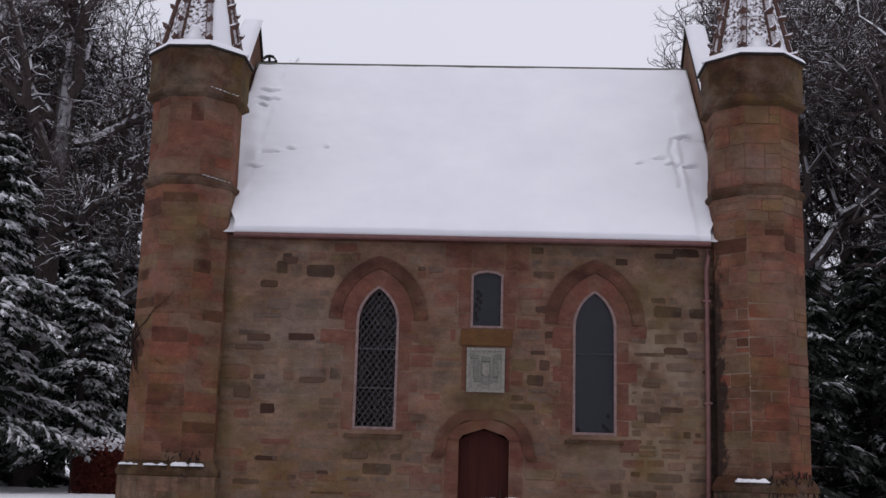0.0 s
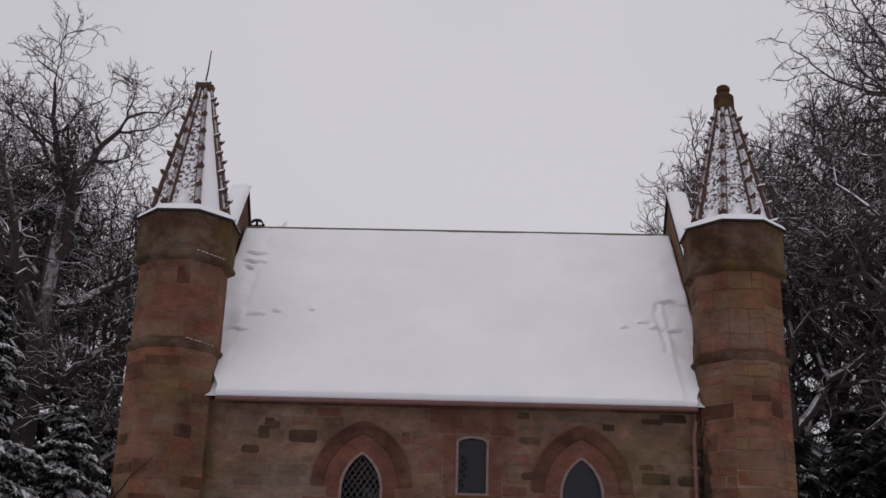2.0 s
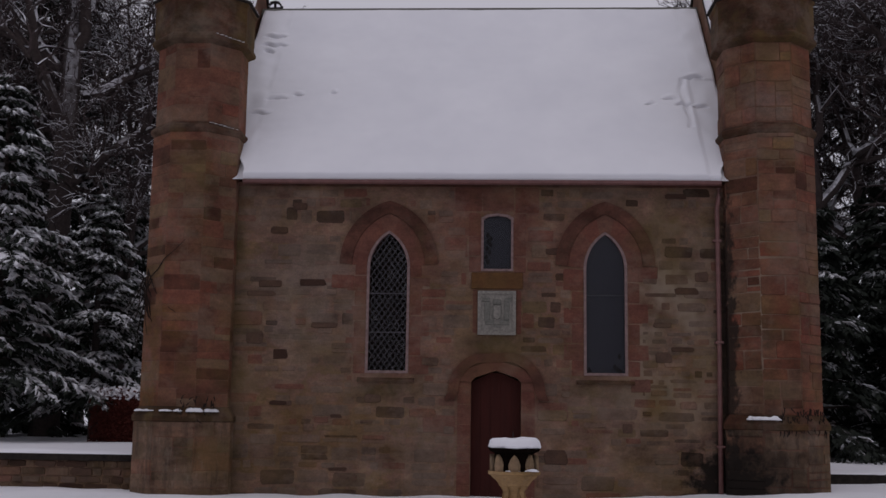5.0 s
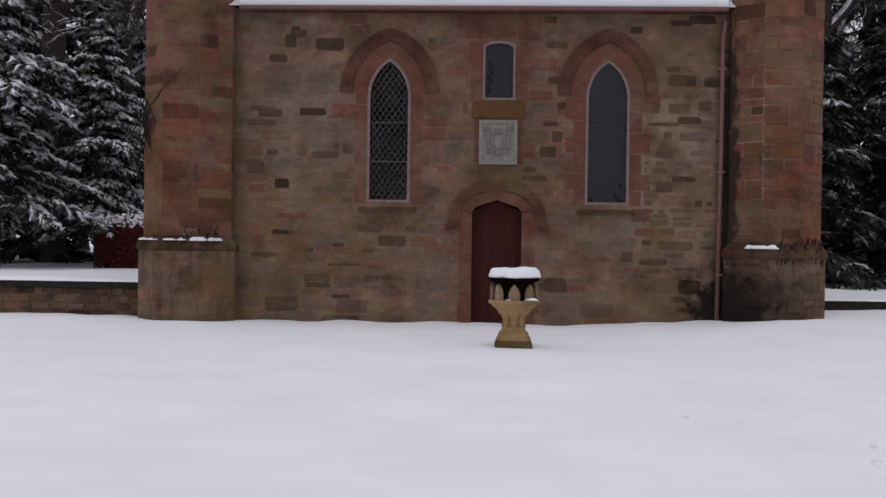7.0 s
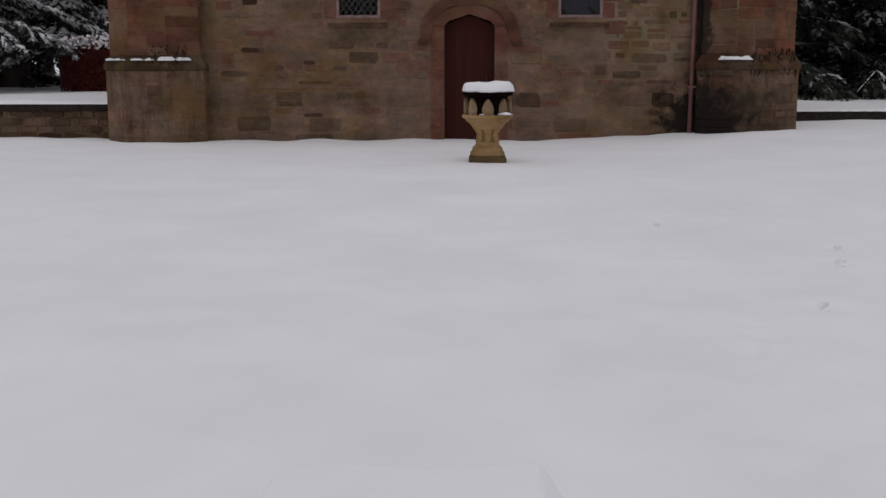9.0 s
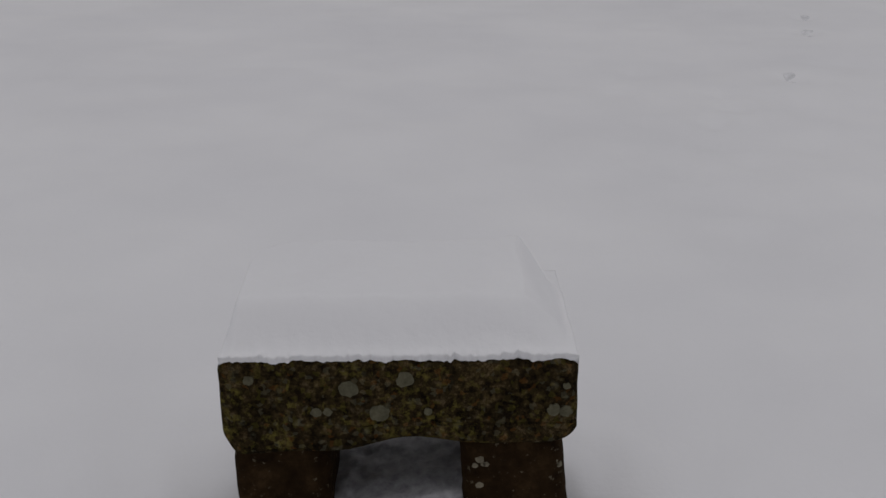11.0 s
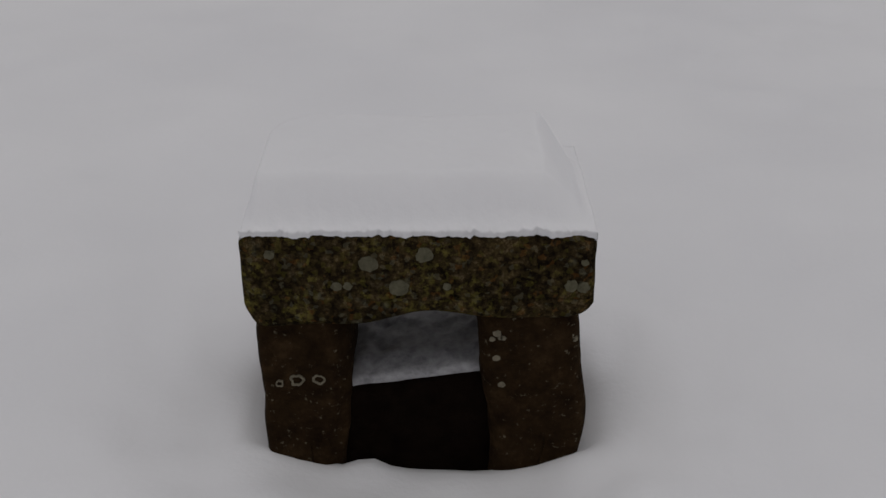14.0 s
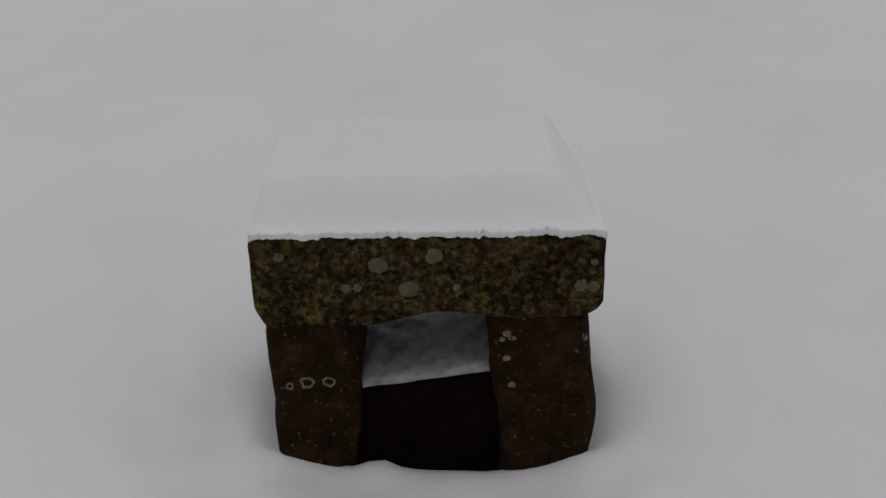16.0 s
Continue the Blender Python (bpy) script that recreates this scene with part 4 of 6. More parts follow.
            ob.matrix_basis = Matrix.Translation((cx + 0.15 * math.cos(ang), TY + 0.15 * math.sin(ang), 11.93)) @ Matrix.Rotation(ang, 4, "Z") @ Matrix.Scale(0.09, 4)
        part("lightning_rod", tube([(cx - 0.01, TY, 11.9), (cx + 0.03, TY, 12.3), (cx + 0.05, TY, 12.74)], [0.018, 0.015, 0.010], 6), M_IRON, spire, "thin iron lightning rod")
    else:
        part("finial", loft([octagon(cx, TY, w, z) for w, z in ((0.30, 11.50), (0.37, 11.56), (0.36, 11.86), (0.30, 11.90), (0.20, 11.94), (0.25, 11.99), (0.24, 12.07), (0.14, 12.11))]), M_CORBEL, spire, "mossy block finial")
    return t


bm = bmesh.new()
bmesh.ops.create_icosphere(bm, subdivisions=2, radius=0.5)
for v in bm.verts:
    k = 1 + 0.6 * noise.noise(v.co * 3.7)
    v.co *= k
    v.co.z *= 0.8
    v.co.y *= 0.9
    v.co.x = v.co.x * 1.15 + 0.5 * max(0, v.co.z + 0.1)
CROCKET = mesh_of(bm, "crocket")
CROCKET.materials.append(M_CROCKET)
tower_l, tower_r = tower(TL, True), tower(TR, False)


# ridge ornaments: small wheel crosses standing on the ridge
def wheel(x, y, z, r):
    w = part("ridge_ornament", tube([(x + r * math.cos(a), y, z + r * math.sin(a)) for a in [2 * math.pi * k / 20 for k in range(21)]], [0.035] * 21, 6), M_WALLTOP, chapel, "small stone wheel on the ridge")
    for a in (0, math.pi / 2):
        part("spoke", tube([(x - r * math.cos(a), y, z - r * math.sin(a)), (x + r * math.cos(a), y, z + r * math.sin(a))], [0.03, 0.03], 6), M_WALLTOP, w)


wheel(-5.02, 23.9, 10.36, 0.15)
wheel(3.72, 24.0, 10.22, 0.12)


# ---- snow lying on the chapel ----
def snow_sheet(name, origin, u, v, nu, nv, thick, edge, label, rough=0.012, dents=None):
    """A sheet of snow over the parallelogram origin + a u + b v, rounded off towards its edges."""
    u, v, origin = Vector(u), Vector(v), Vector(origin)
    nrm = u.cross(v).normalized()
    if nrm.z < 0:
        nrm = -nrm
    vs, fs = [], []
    for j in range(nv + 1):
        for i in range(nu + 1):
            a, b = i / nu, j / nv
            p = origin + u * a + v * b
            if dents:
                # the eave ends short of the towers, the slope behind runs on to the gables
                spread = 0.15 * smooth01((p.y - 19.8) / 0.3) + max(0.0, p.y - 20.40) * 0.9
                p.x = max(-4.60 - spread, min(3.95 + spread, p.x))
            e = min(a * u.length, (1 - a) * u.length, b * v.length, (1 - b) * v.length)
            h = thick * min(1.0, math.sqrt(max(0.0, e / edge)))
            h += min(1, e / edge) * rough * (noise.noise(p * 1.1) * 1.6 + noise.noise(p * 4.0) * 0.5)
            if dents:
                h += dents(p, e)
            vs.append(p + nrm * max(-0.035 if dents else 0.004, h))
    nn = nu + 1
    fs = [(j * nn + i, j * nn + i + 1, (j + 1) * nn + i + 1, (j + 1) * nn + i) for j in range(nv) for i in range(nu)]
    k = len(vs)
    rim = [i for i in range(nn)] + [j * nn + nu for j in range(1, nv + 1)] + [nv * nn + i for i in range(nu - 1, -1, -1)] + [j * nn for j in range(nv - 1, 0, -1)]
    for i in rim:
        a, b = (i % nn) / nu, (i // nn) / nv
        vs.append(origin + u * a + v * b - nrm * 0.02)
    fs += [(rim[(q + 1) % len(rim)], rim[q], k + q, k + (q + 1) % len(rim)) for q in range(len(rim))]
    fs.append(tuple(k + q for q in range(len(rim))))
    ob = raw(name, vs, fs, M_SNOW, smooth=True)
    return tagged(ob, label, "snow")


def slide_marks(p, e):
    """Slots and slumps where the snow has pulled away beside the gables."""
    h = 0.0
    for mx, mz, lx, lz in ((-4.75, 9.25, 0.26, 0.045), (-4.72, 8.98, 0.30, 0.045), (-4.80, 8.80, 0.10, 0.05), (-4.35, 7.42, 0.22, 0.03), (-3.95, 7.55, 0.10, 0.025), (-4.6, 7.05, 0.22, 0.03), (-3.25, 7.6, 0.06, 0.02),
                           (3.85, 8.02, 0.22, 0.035), (3.55, 7.30, 0.18, 0.035), (3.86, 7.25, 0.16, 0.04), (3.3, 7.45, 0.14, 0.025), (2.9, 7.3, 0.10, 0.02)):
        zc = mz + 0.05 * noise.noise((p.x * 5, mz, 0))
        q = ((p.x - mx) / (lx * 0.85)) ** 2
        dz = p.z - zc
        if q < 1.6 and -0.16 < dz < 0.14:
            ends = math.exp(-q * q * 2)
            h -= 0.150 * ends * math.exp(-(dz / (lz * 0.55)) ** 4)
            h += 0.030 * ends * math.exp(-((dz - 0.07) / 0.04) ** 2)
    if p.x > 3.3:
        q = (p.x - 3.60 - 0.10 * noise.noise((p.z * 2.4, 0, 0)) - 0.02 * math.sin(p.z * 9)) / 0.035
        if 6.7 < p.z < 8.05:
            h -= 0.08 * math.exp(-q * q) * smooth01((8.05 - p.z) / 0.1) * (0.35 + 0.65 * abs(math.sin(p.z * 4.1)))
        if p.x > 3.75 and p.z < 8.0:
            h -= 0.03
    if p.x < -4.55 or p.x > 3.8:
        h += 0.035 * noise.noise((p.x * 3, p.z * 2.6, 0))
    return h


RIDGE = [(23.58, 10.13), (23.7, 10.31), (23.82, 10.13)]
part("ridge_tile", loft([[(-5.25, y, z - 0.03) for y, z in RIDGE], [(4.33, y, z - 0.03) for y, z in RIDGE]]), M_RELIEF, chapel, "grey ridge tiles")
roof_u, roof_v = (9.52, 0, 0), (0, ROOF_Y1 - ROOF_Y0 + 0.03, ROOF_Z1 - ROOF_Z0 + 0.03)
snow_sheet("roof_snow", (-5.22, ROOF_Y0 - 0.06, ROOF_Z0 + 0.02), roof_u, roof_v, 210, 270, 0.105, 0.035, "thick smooth white snow covering the chapel roof", 0.010, slide_marks)
snow_sheet("roof_snow", (-5.22, 27.6, ROOF_Z0 + 0.02), roof_u, (0, -(ROOF_Y1 - ROOF_Y0), ROOF_Z1 - ROOF_Z0), 20, 14, 0.13, 0.10, "smooth snow on the far roof slope")
for x0 in (-5.62, 4.26):
    snow_sheet("coping_snow", (x0, 19.92, 6.62), (0.44, 0, 0), (0, 3.78, 4.66), 8, 60, 0.09, 0.10, "snow lying along a sloping gable coping", 0.02)


def snow_ring(cx, w0, w1, z0, z1):
    rings = []
    for f in (0, 0.15, 0.4, 0.7, 1):
        rings.append([(x + 0.02 * noise.noise((x * 4, y * 4, f)), y, z) for x, y, z in octagon(cx, TY, w0 + (w1 - w0) * f, z0 + (z1 - z0) * (f ** 0.6))])
    ob = part("spire_foot_snow", loft([octagon(cx, TY, w0 - 0.02, z0 - 0.015)] + rings), M_SNOW, smooth=False)
    return tagged(ob, "bank of snow round the foot of a spire", "snow")


for cx in (TL, TR):
    snow_ring(cx, 1.84, 1.22, 8.945, 9.17)
    # tongues of snow that lie against the foot of each spire face
    for ang in (-135, -90, -45, 0, 180):
        a = radians(ang)
        nx_, ny_ = math.cos(a), math.sin(a)
        base = Vector((cx + nx_ * 0.76, TY + ny_ * 0.76, 8.98))
        side = Vector((-ny_, nx_, 0)) * 0.5
        apex = Vector((cx + nx_ * 0.59, TY + ny_ * 0.59, 9.42 + rng.uniform(-0.06, 0.1)))
        bm = bmesh.new()
        vs = [bm.verts.new(p) for p in (base - side * 0.5, base + side * 0.5, apex + side * 0.16, apex - side * 0.16)]
        vb = [bm.verts.new(Vector((cx, TY, 9.0)).lerp(v.co, 0.8)) for v in vs]
        bm.faces.new(vs)
        for i in range(4):
            bm.faces.new((vs[i], vb[i], vb[(i + 1) % 4], vs[(i + 1) % 4]))
        bm.faces.new(vb[::-1])
        bmesh.ops.recalc_face_normals(bm, faces=bm.faces[:])
        bmesh.ops.bevel(bm, geom=bm.edges[:], offset=0.03, segments=2, affect="EDGES")
        tagged(part("snow_drift", bm, M_SNOW, smooth=True), "small drift of snow against a spire", "snow")
# the one spire face that is plastered white
o0, o1 = octagon(TL, TY, 1.40, 9.05), octagon(TL, TY, 0.31, 11.74)
k0, k1 = 6, 7
fa, fb, fc, fd = Vector(o0[k0]), Vector(o0[k1]), Vector(o1[k1]), Vector(o1[k0])
vs, fs = [], []
for j in range(31):
    f = j / 30
    l_, r_ = fa.lerp(fd, f), fb.lerp(fc, f)
    for i in range(9):
        s = 0.12 + 0.76 * i / 8
        p = l_.lerp(r_, s)
        bulge = 0.045 * math.sin(math.pi * i / 8) ** 0.5 * (1 - 0.5 * f) + 0.012 * noise.noise(p * 5)
        vs.append(p + Vector((0.68, -0.68, 0.28)) * max(0.0, bulge))
fs = [(j * 9 + i, j * 9 + i + 1, (j + 1) * 9 + i + 1, (j + 1) * 9 + i) for j in range(30) for i in range(8)]
k = len(vs)
vs += [p + Vector((-0.05, 0.05, 0)) for p in vs[:k]]
fs += [tuple(k + i for i in f[::-1]) for f in fs[:240]]
tagged(raw("spire_snow", vs, fs, M_SNOW, smooth=True), "wind-packed snow plastered on one face of a spire", "snow")


def ring_snow(cx, z, half):
    """A thin line of snow lying on a ring of a tower's weather side."""
    for k in range(7):
        a = (k / 6 - 0.5) * 2 * 0.26
        snow_lump("ledge_snow", cx + (half + 0.01) * 0.7071 + a * 0.7071, TY - (half + 0.01) * 0.7071 + a * 0.7071, z - 0.08 * a, rng.uniform(0.02, 0.05), 0.022, rng.uniform(0.004, 0.011), "thin line of snow on a tower ring", k)


def snow_lump(name, x, y, z, lx, ly, h, label, seed=0):
    bm = bmesh.new()
    bmesh.ops.create_icosphere(bm, subdivisions=3, radius=1.0)
    for v in bm.verts:
        k = 1 + 0.32 * noise.noise(v.co * 1.9 + Vector((seed, 0, 0))) + 0.12 * noise.noise(v.co * 6)
        v.co = Vector((x + v.co.x * lx * k, y + v.co.y * ly * k, z + max(v.co.z, -0.15) * h * k))
    return tagged(part(name, bm, M_SNOW, smooth=True), label, "snow")


ring_snow(TL, 8.145, 0.865)
ring_snow(TL, 6.50, 0.80)
LEDGE = [(TL, rng.uniform(-0.80, 0.10), rng.uniform(0.03, 0.08), 0.03) for _ in range(9)] + [(TL, rng.uniform(0.12, 0.66), rng.uniform(0.04, 0.10), 0.055) for _ in range(12)]
LEDGE += [(TL, -0.78 + 0.13 * k + rng.uniform(-0.03, 0.03), rng.uniform(0.03, 0.08), rng.uniform(0.012, 0.03)) for k in range(9)]
LEDGE += [(TR, -0.50 + 0.085 * k, rng.uniform(0.07, 0.11), 0.05) for k in range(5)]
for sd, (cx, dx, lx, hh) in enumerate(LEDGE):
    yy = TY - 0.84 + max(0, abs(dx) - 0.35) * 0.9
    snow_lump("ledge_snow", cx + dx, yy + rng.uniform(-0.02, 0.02), 1.395, lx, 0.07, hh * rng.uniform(0.7, 1.2), "patch of snow on the tower plinth ledge", sd)

# ---- the carved stone block on two stone legs ----
def lichen_stone():
    m, n, l, b = shader("lichened_sandstone", 0.95)
    col = ramp(n, l, noise_node(n, l, 55, 5, 0.75), [(0.38, (0.006, 0.0045, 0.003)), (0.48, (0.026, 0.019, 0.009)), (0.57, (0.062, 0.045, 0.021)), (0.68, (0.16, 0.125, 0.075))])
    big = noise_node(n, l, 11, 4, 0.65, None, (7, 1, 2))
    col = blend(n, l, 0.8, col, ramp(n, l, big, [(0.38, (0.35, 0.33, 0.30)), (0.62, (1.3, 1.22, 1.1))]), "MULTIPLY")
    moss = window_fac(n, l, noise_node(n, l, 14, 5, 0.7, None, (2, 5, 1)), 0.52, 0.66)
    spots = window_fac(n, l, noise_node(n, l, 70, 3, 0.6, None, (1, 7, 3)), 0.48, 0.56)
    col = blend(n, l, times(n, l, moss, spots), col, (0.145, 0.122, 0.030))
    rust = window_fac(n, l, noise_node(n, l, 26, 4, 0.7, None, (6, 2, 8)), 0.65, 0.70)
    col = blend(n, l, times(n, l, rust, 0.8), col, (0.12, 0.055, 0.012))
    g = n.new("ShaderNodeNewGeometry")
    v = n.new("ShaderNodeTexVoronoi")
    v.inputs["Scale"].default_value = 31
    v.inputs["Randomness"].default_value = 1.0
    l.new(g.outputs["Position"], v.inputs["Vector"])
    grey = times(n, l, window_fac(n, l, v.outputs["Distance"], 0.36, 0.16), window_fac(n, l, noise_node(n, l, 17, 4, 0.7), 0.52, 0.62))
    col = blend(n, l, times(n, l, grey, 0.75), col, (0.125, 0.120, 0.080))
    # a mosaic of small crusts, each of one tone
    wander = n.new("ShaderNodeTexNoise")
    wander.inputs["Scale"].default_value, wander.inputs["Detail"].default_value = 60, 3
    l.new(g.outputs["Position"], wander.inputs["Vector"])
    bent = n.new("ShaderNodeVectorMath")
    bent.operation = "MULTIPLY_ADD"
    bent.inputs[1].default_value = (0.016, 0.016, 0.016)
    l.new(wander.outputs["Color"], bent.inputs[0])
    l.new(g.outputs["Position"], bent.inputs[2])
    cell = n.new("ShaderNodeTexVoronoi")
    cell.inputs["Scale"].default_value = 105
    l.new(bent.outputs[0], cell.inputs["Vector"])
    pick = n.new("ShaderNodeSeparateColor")
    l.new(cell.outputs["Color"], pick.inputs[0])
    crust = ramp(n, l, pick.outputs[0], [(0.0, (0.010, 0.007, 0.004)), (0.32, (0.028, 0.019, 0.010)), (0.52, (0.058, 0.043, 0.016)), (0.66, (0.082, 0.070, 0.016)), (0.76, (0.018, 0.012, 0.007)), (0.88, (0.105, 0.098, 0.066)), (0.95, (0.120, 0.052, 0.014))], "CONSTANT")
    col = blend(n, l, 0.36, col, crust)
    l.new(col, b.inputs["Base Color"])
    h = n.new("ShaderNodeMath")
    h.operation = "ADD"
    l.new(noise_node(n, l, 45, 5, 0.7), h.inputs[0])
    l.new(noise_node(n, l, 160, 3), h.inputs[1])
    bump(n, l, b, h.outputs[0], 0.8, 0.008)
    return m


def leg_stone():
    m, n, l, b = shader("dark_wet_sandstone", 0.95)
    b.inputs["Specular IOR Level"].default_value = 0.04
    col = ramp(n, l, noise_node(n, l, 18, 5, 0.7), [(0.3, (0.009, 0.0048, 0.0022)), (0.55, (0.024, 0.0135, 0.006)), (0.75, (0.050, 0.030, 0.014))])
    sp = window_fac(n, l, noise_node(n, l, 75, 4, 0.7), 0.62, 0.68)
    col = blend(n, l, times(n, l, sp, 0.6), col, (0.15, 0.13, 0.09))
    l.new(col, b.inputs["Base Color"])
    bump(n, l, b, noise_node(n, l, 50, 5, 0.7), 0.7, 0.008)
    return m


M_LICHEN_STONE, M_LEG = lichen_stone(), leg_stone()
# black colour carries the shade under the block and in the font's niches
M_SHADED_STONE = plain("shade_black_stone", (0.006, 0.0036, 0.0025), 0.95, 0, 0.5, 20)
M_LICHEN = plain("grey_green_lichen", (0.105, 0.098, 0.066), 0.95, 0, 0.4, 60)
M_LICHEN_PALE = plain("pale_lichen_ring", (0.17, 0.15, 0.11), 0.95, 0, 0.4, 80)


def rough_block(lo, hi, n, bevel, wob, seed, shape=None):
    """A hewn block: a box of n cells a side, rounded at its edges and worn uneven."""
    bm = bmesh.new()
    bmesh.ops.create_cube(bm, size=1.0)
    bmesh.ops.subdivide_edges(bm, edges=bm.edges[:], cuts=n, use_grid_fill=True)
    lo, hi = Vector(lo), Vector(hi)
    mid, half = (lo + hi) / 2, (hi - lo) / 2
    for v in bm.verts:
        p = Vector([v.co[i] * 2 * half[i] for i in range(3)])
        core = Vector([max(-half[i] + bevel, min(half[i] - bevel, p[i])) for i in range(3)])
        d = p - core
        if d.length > 1e-6:
            p = core + d.normalized() * min(bevel, d.length)
        q = p + mid
        k = Vector((seed, seed * 2.3, 0))
        p = q + Vector([wob * (noise.noise(q * 7 + k + Vector((i * 9, 0, 0))) + 0.45 * noise.noise(q * 22 + k + Vector((i * 5, 3, 0)))) for i in range(3)])
        v.co = shape(p) if shape else p
    bmesh.ops.recalc_face_normals(bm, faces=bm.faces[:])
    return bm


BX0, BX1, BY0, BY1, BZ0, BZ1 = -0.421, 0.269, 1.885, 2.315, 0.246, 0.440
monument = thing("stone_seat", (-0.07, 2.1, -0.1), "lichen-covered sandstone block resting on two stone legs in the snow", "monument")


def block_shape(p):
    t = (p.x - BX0) / (BX1 - BX0)
    if p.z < 0.30:
        p.z += 0.022 * (t - 0.5)
        p.z += 0.022 * math.exp(-((p.x + 0.06) / 0.10) ** 2) - 0.006 * math.exp(-((p.x + 0.19) / 0.05) ** 2)
    if p.x < BX0 + 0.05:
        p.x += 0.017 * smooth01((0.290 - p.z) / 0.055)
    if p.x > BX1 - 0.05:
        p.x -= 0.030 * smooth01((0.292 - p.z) / 0.040)
    return p


block = part("block", rough_block((BX0, BY0, BZ0), (BX1, BY1, BZ1), 30, 0.020, 0.0042, 1.0, block_shape), M_LICHEN_STONE, monument, "rectangular hewn block blotched with green and grey lichen", smooth=True)


def leg_l_shape(p):
    """Straight outer side, the inner side raked away towards the foot, a chamfered inner arris."""
    low = smooth01((0.10 - p.z) / 0.24)
    if p.x > -0.30:
        p.x -= 0.016 * low
        if p.y < 1.95:
            p.y += 0.018 * smooth01((p.x + 0.026 * low + 0.255) / 0.03)
    else:
        p.x += 0.006 * noise.noise((p.z * 9, 1.0, 0.0))
    return p


def leg_r_shape(p):
    """A boulder-like leg: waisted under the block, full at mid height, tucked in at the foot."""
    full = math.exp(-((p.z + 0.02) / 0.19) ** 2)
    if p.x > 0.16:
        p.x += 0.036 * full - 0.014
    else:
        p.x += 0.030 * smooth01((0.20 - p.z) / 0.28)
    return p


part("leg", rough_block((-0.404, 1.906, -0.26), (-0.219, 2.28, 0.252), 24, 0.020, 0.006, 3.0, leg_l_shape), M_LEG, monument, "dark wet stone leg", smooth=True)
part("leg", rough_block((0.043, 1.906, -0.26), (0.254, 2.28, 0.272), 24, 0.036, 0.008, 5.0, leg_r_shape), M_LEG, monument, "dark wet stone leg with rounded edges", smooth=True)
part("base_stone", rough_block((-0.26, 1.94, -0.3), (0.10, 2.33, 0.072), 18, 0.02, 0.006, 7.0, lambda p: Vector((p.x, p.y, p.z + (0.145 * (p.x + 0.08) if p.z > -0.1 else 0.0)))), M_SHADED_STONE, monument, "low stone between the legs, black for the shade under the block", smooth=True)


def lichen_patch(x, z, r, y, material, ring=False, parent=block):
    bm = bmesh.new()
    k = 22
    wob = [1 + 0.30 * noise.noise((x * 50 + 1.6 * math.cos(2 * math.pi * i / k), z * 50 + 1.6 * math.sin(2 * math.pi * i / k), r * 90)) + 0.05 * rng.uniform(-1, 1) for i in range(k)]
    front = [bm.verts.new((x + r * w * math.cos(2 * math.pi * i / k), y, z + 0.92 * r * w * math.sin(2 * math.pi * i / k))) for i, w in enumerate(wob)]
    back = [bm.verts.new((v.co.x, y + 0.012, v.co.z)) for v in front]
    if ring:
        inner = [bm.verts.new((x + (v.co.x - x) * 0.68, y, z + (v.co.z - z) * 0.68)) for v in front]
        inb = [bm.verts.new((v.co.x, y + 0.012, v.co.z)) for v in inner]
        for i in range(k):
            j = (i + 1) % k
            bm.faces.new((front[i], front[j], inner[j], inner[i]))
            bm.faces.new((inner[i], inner[j], inb[j], inb[i]))
    else:
        bm.faces.new(front)
    for i in range(k):
        bm.faces.new((front[i], back[i], back[(i + 1) % k], front[(i + 1) % k]))
    bmesh.ops.recalc_face_normals(bm, faces=bm.faces[:])
    part("lichen", bm, material, parent, "round crust of grey-green lichen")


for lx, lz, lr in ((-0.115, 0.330, 0.0195), (-0.172, 0.384, 0.018), (-0.064, 0.402, 0.017), (0.222, 0.334, 0.0135), (0.246, 0.331, 0.012), (-0.362, 0.403, 0.010), (0.245, 0.385, 0.007)):
    lichen_patch(lx, lz, lr, BY0 - 0.004, M_LICHEN)
for lx, lz, lr in ((-0.236, 0.333, 0.010), (-0.213, 0.334, 0.009), (-0.02, 0.333, 0.008)):
    lichen_patch(lx, lz, lr, BY0 - 0.003, M_LICHEN)
legs = [o for o in monument.children if o.name.startswith("leg")]
for lx, lz, lr in ((-0.283, 0.100, 0.0150), (-0.328, 0.098, 0.0170), (-0.365, 0.090, 0.010)):
    lichen_patch(lx, lz, lr * 0.85, 1.905, M_LICHEN_PALE, True, legs[0])
for i in range(16):
    a = rng.random()
    lichen_patch(0.07 + 0.17 * a, 0.205 + rng.uniform(-0.012, 0.012) - (0.14 * rng.random() if i > 11 else 0), rng.uniform(0.003, 0.009), 1.908, M_LICHEN_PALE, False, legs[1])


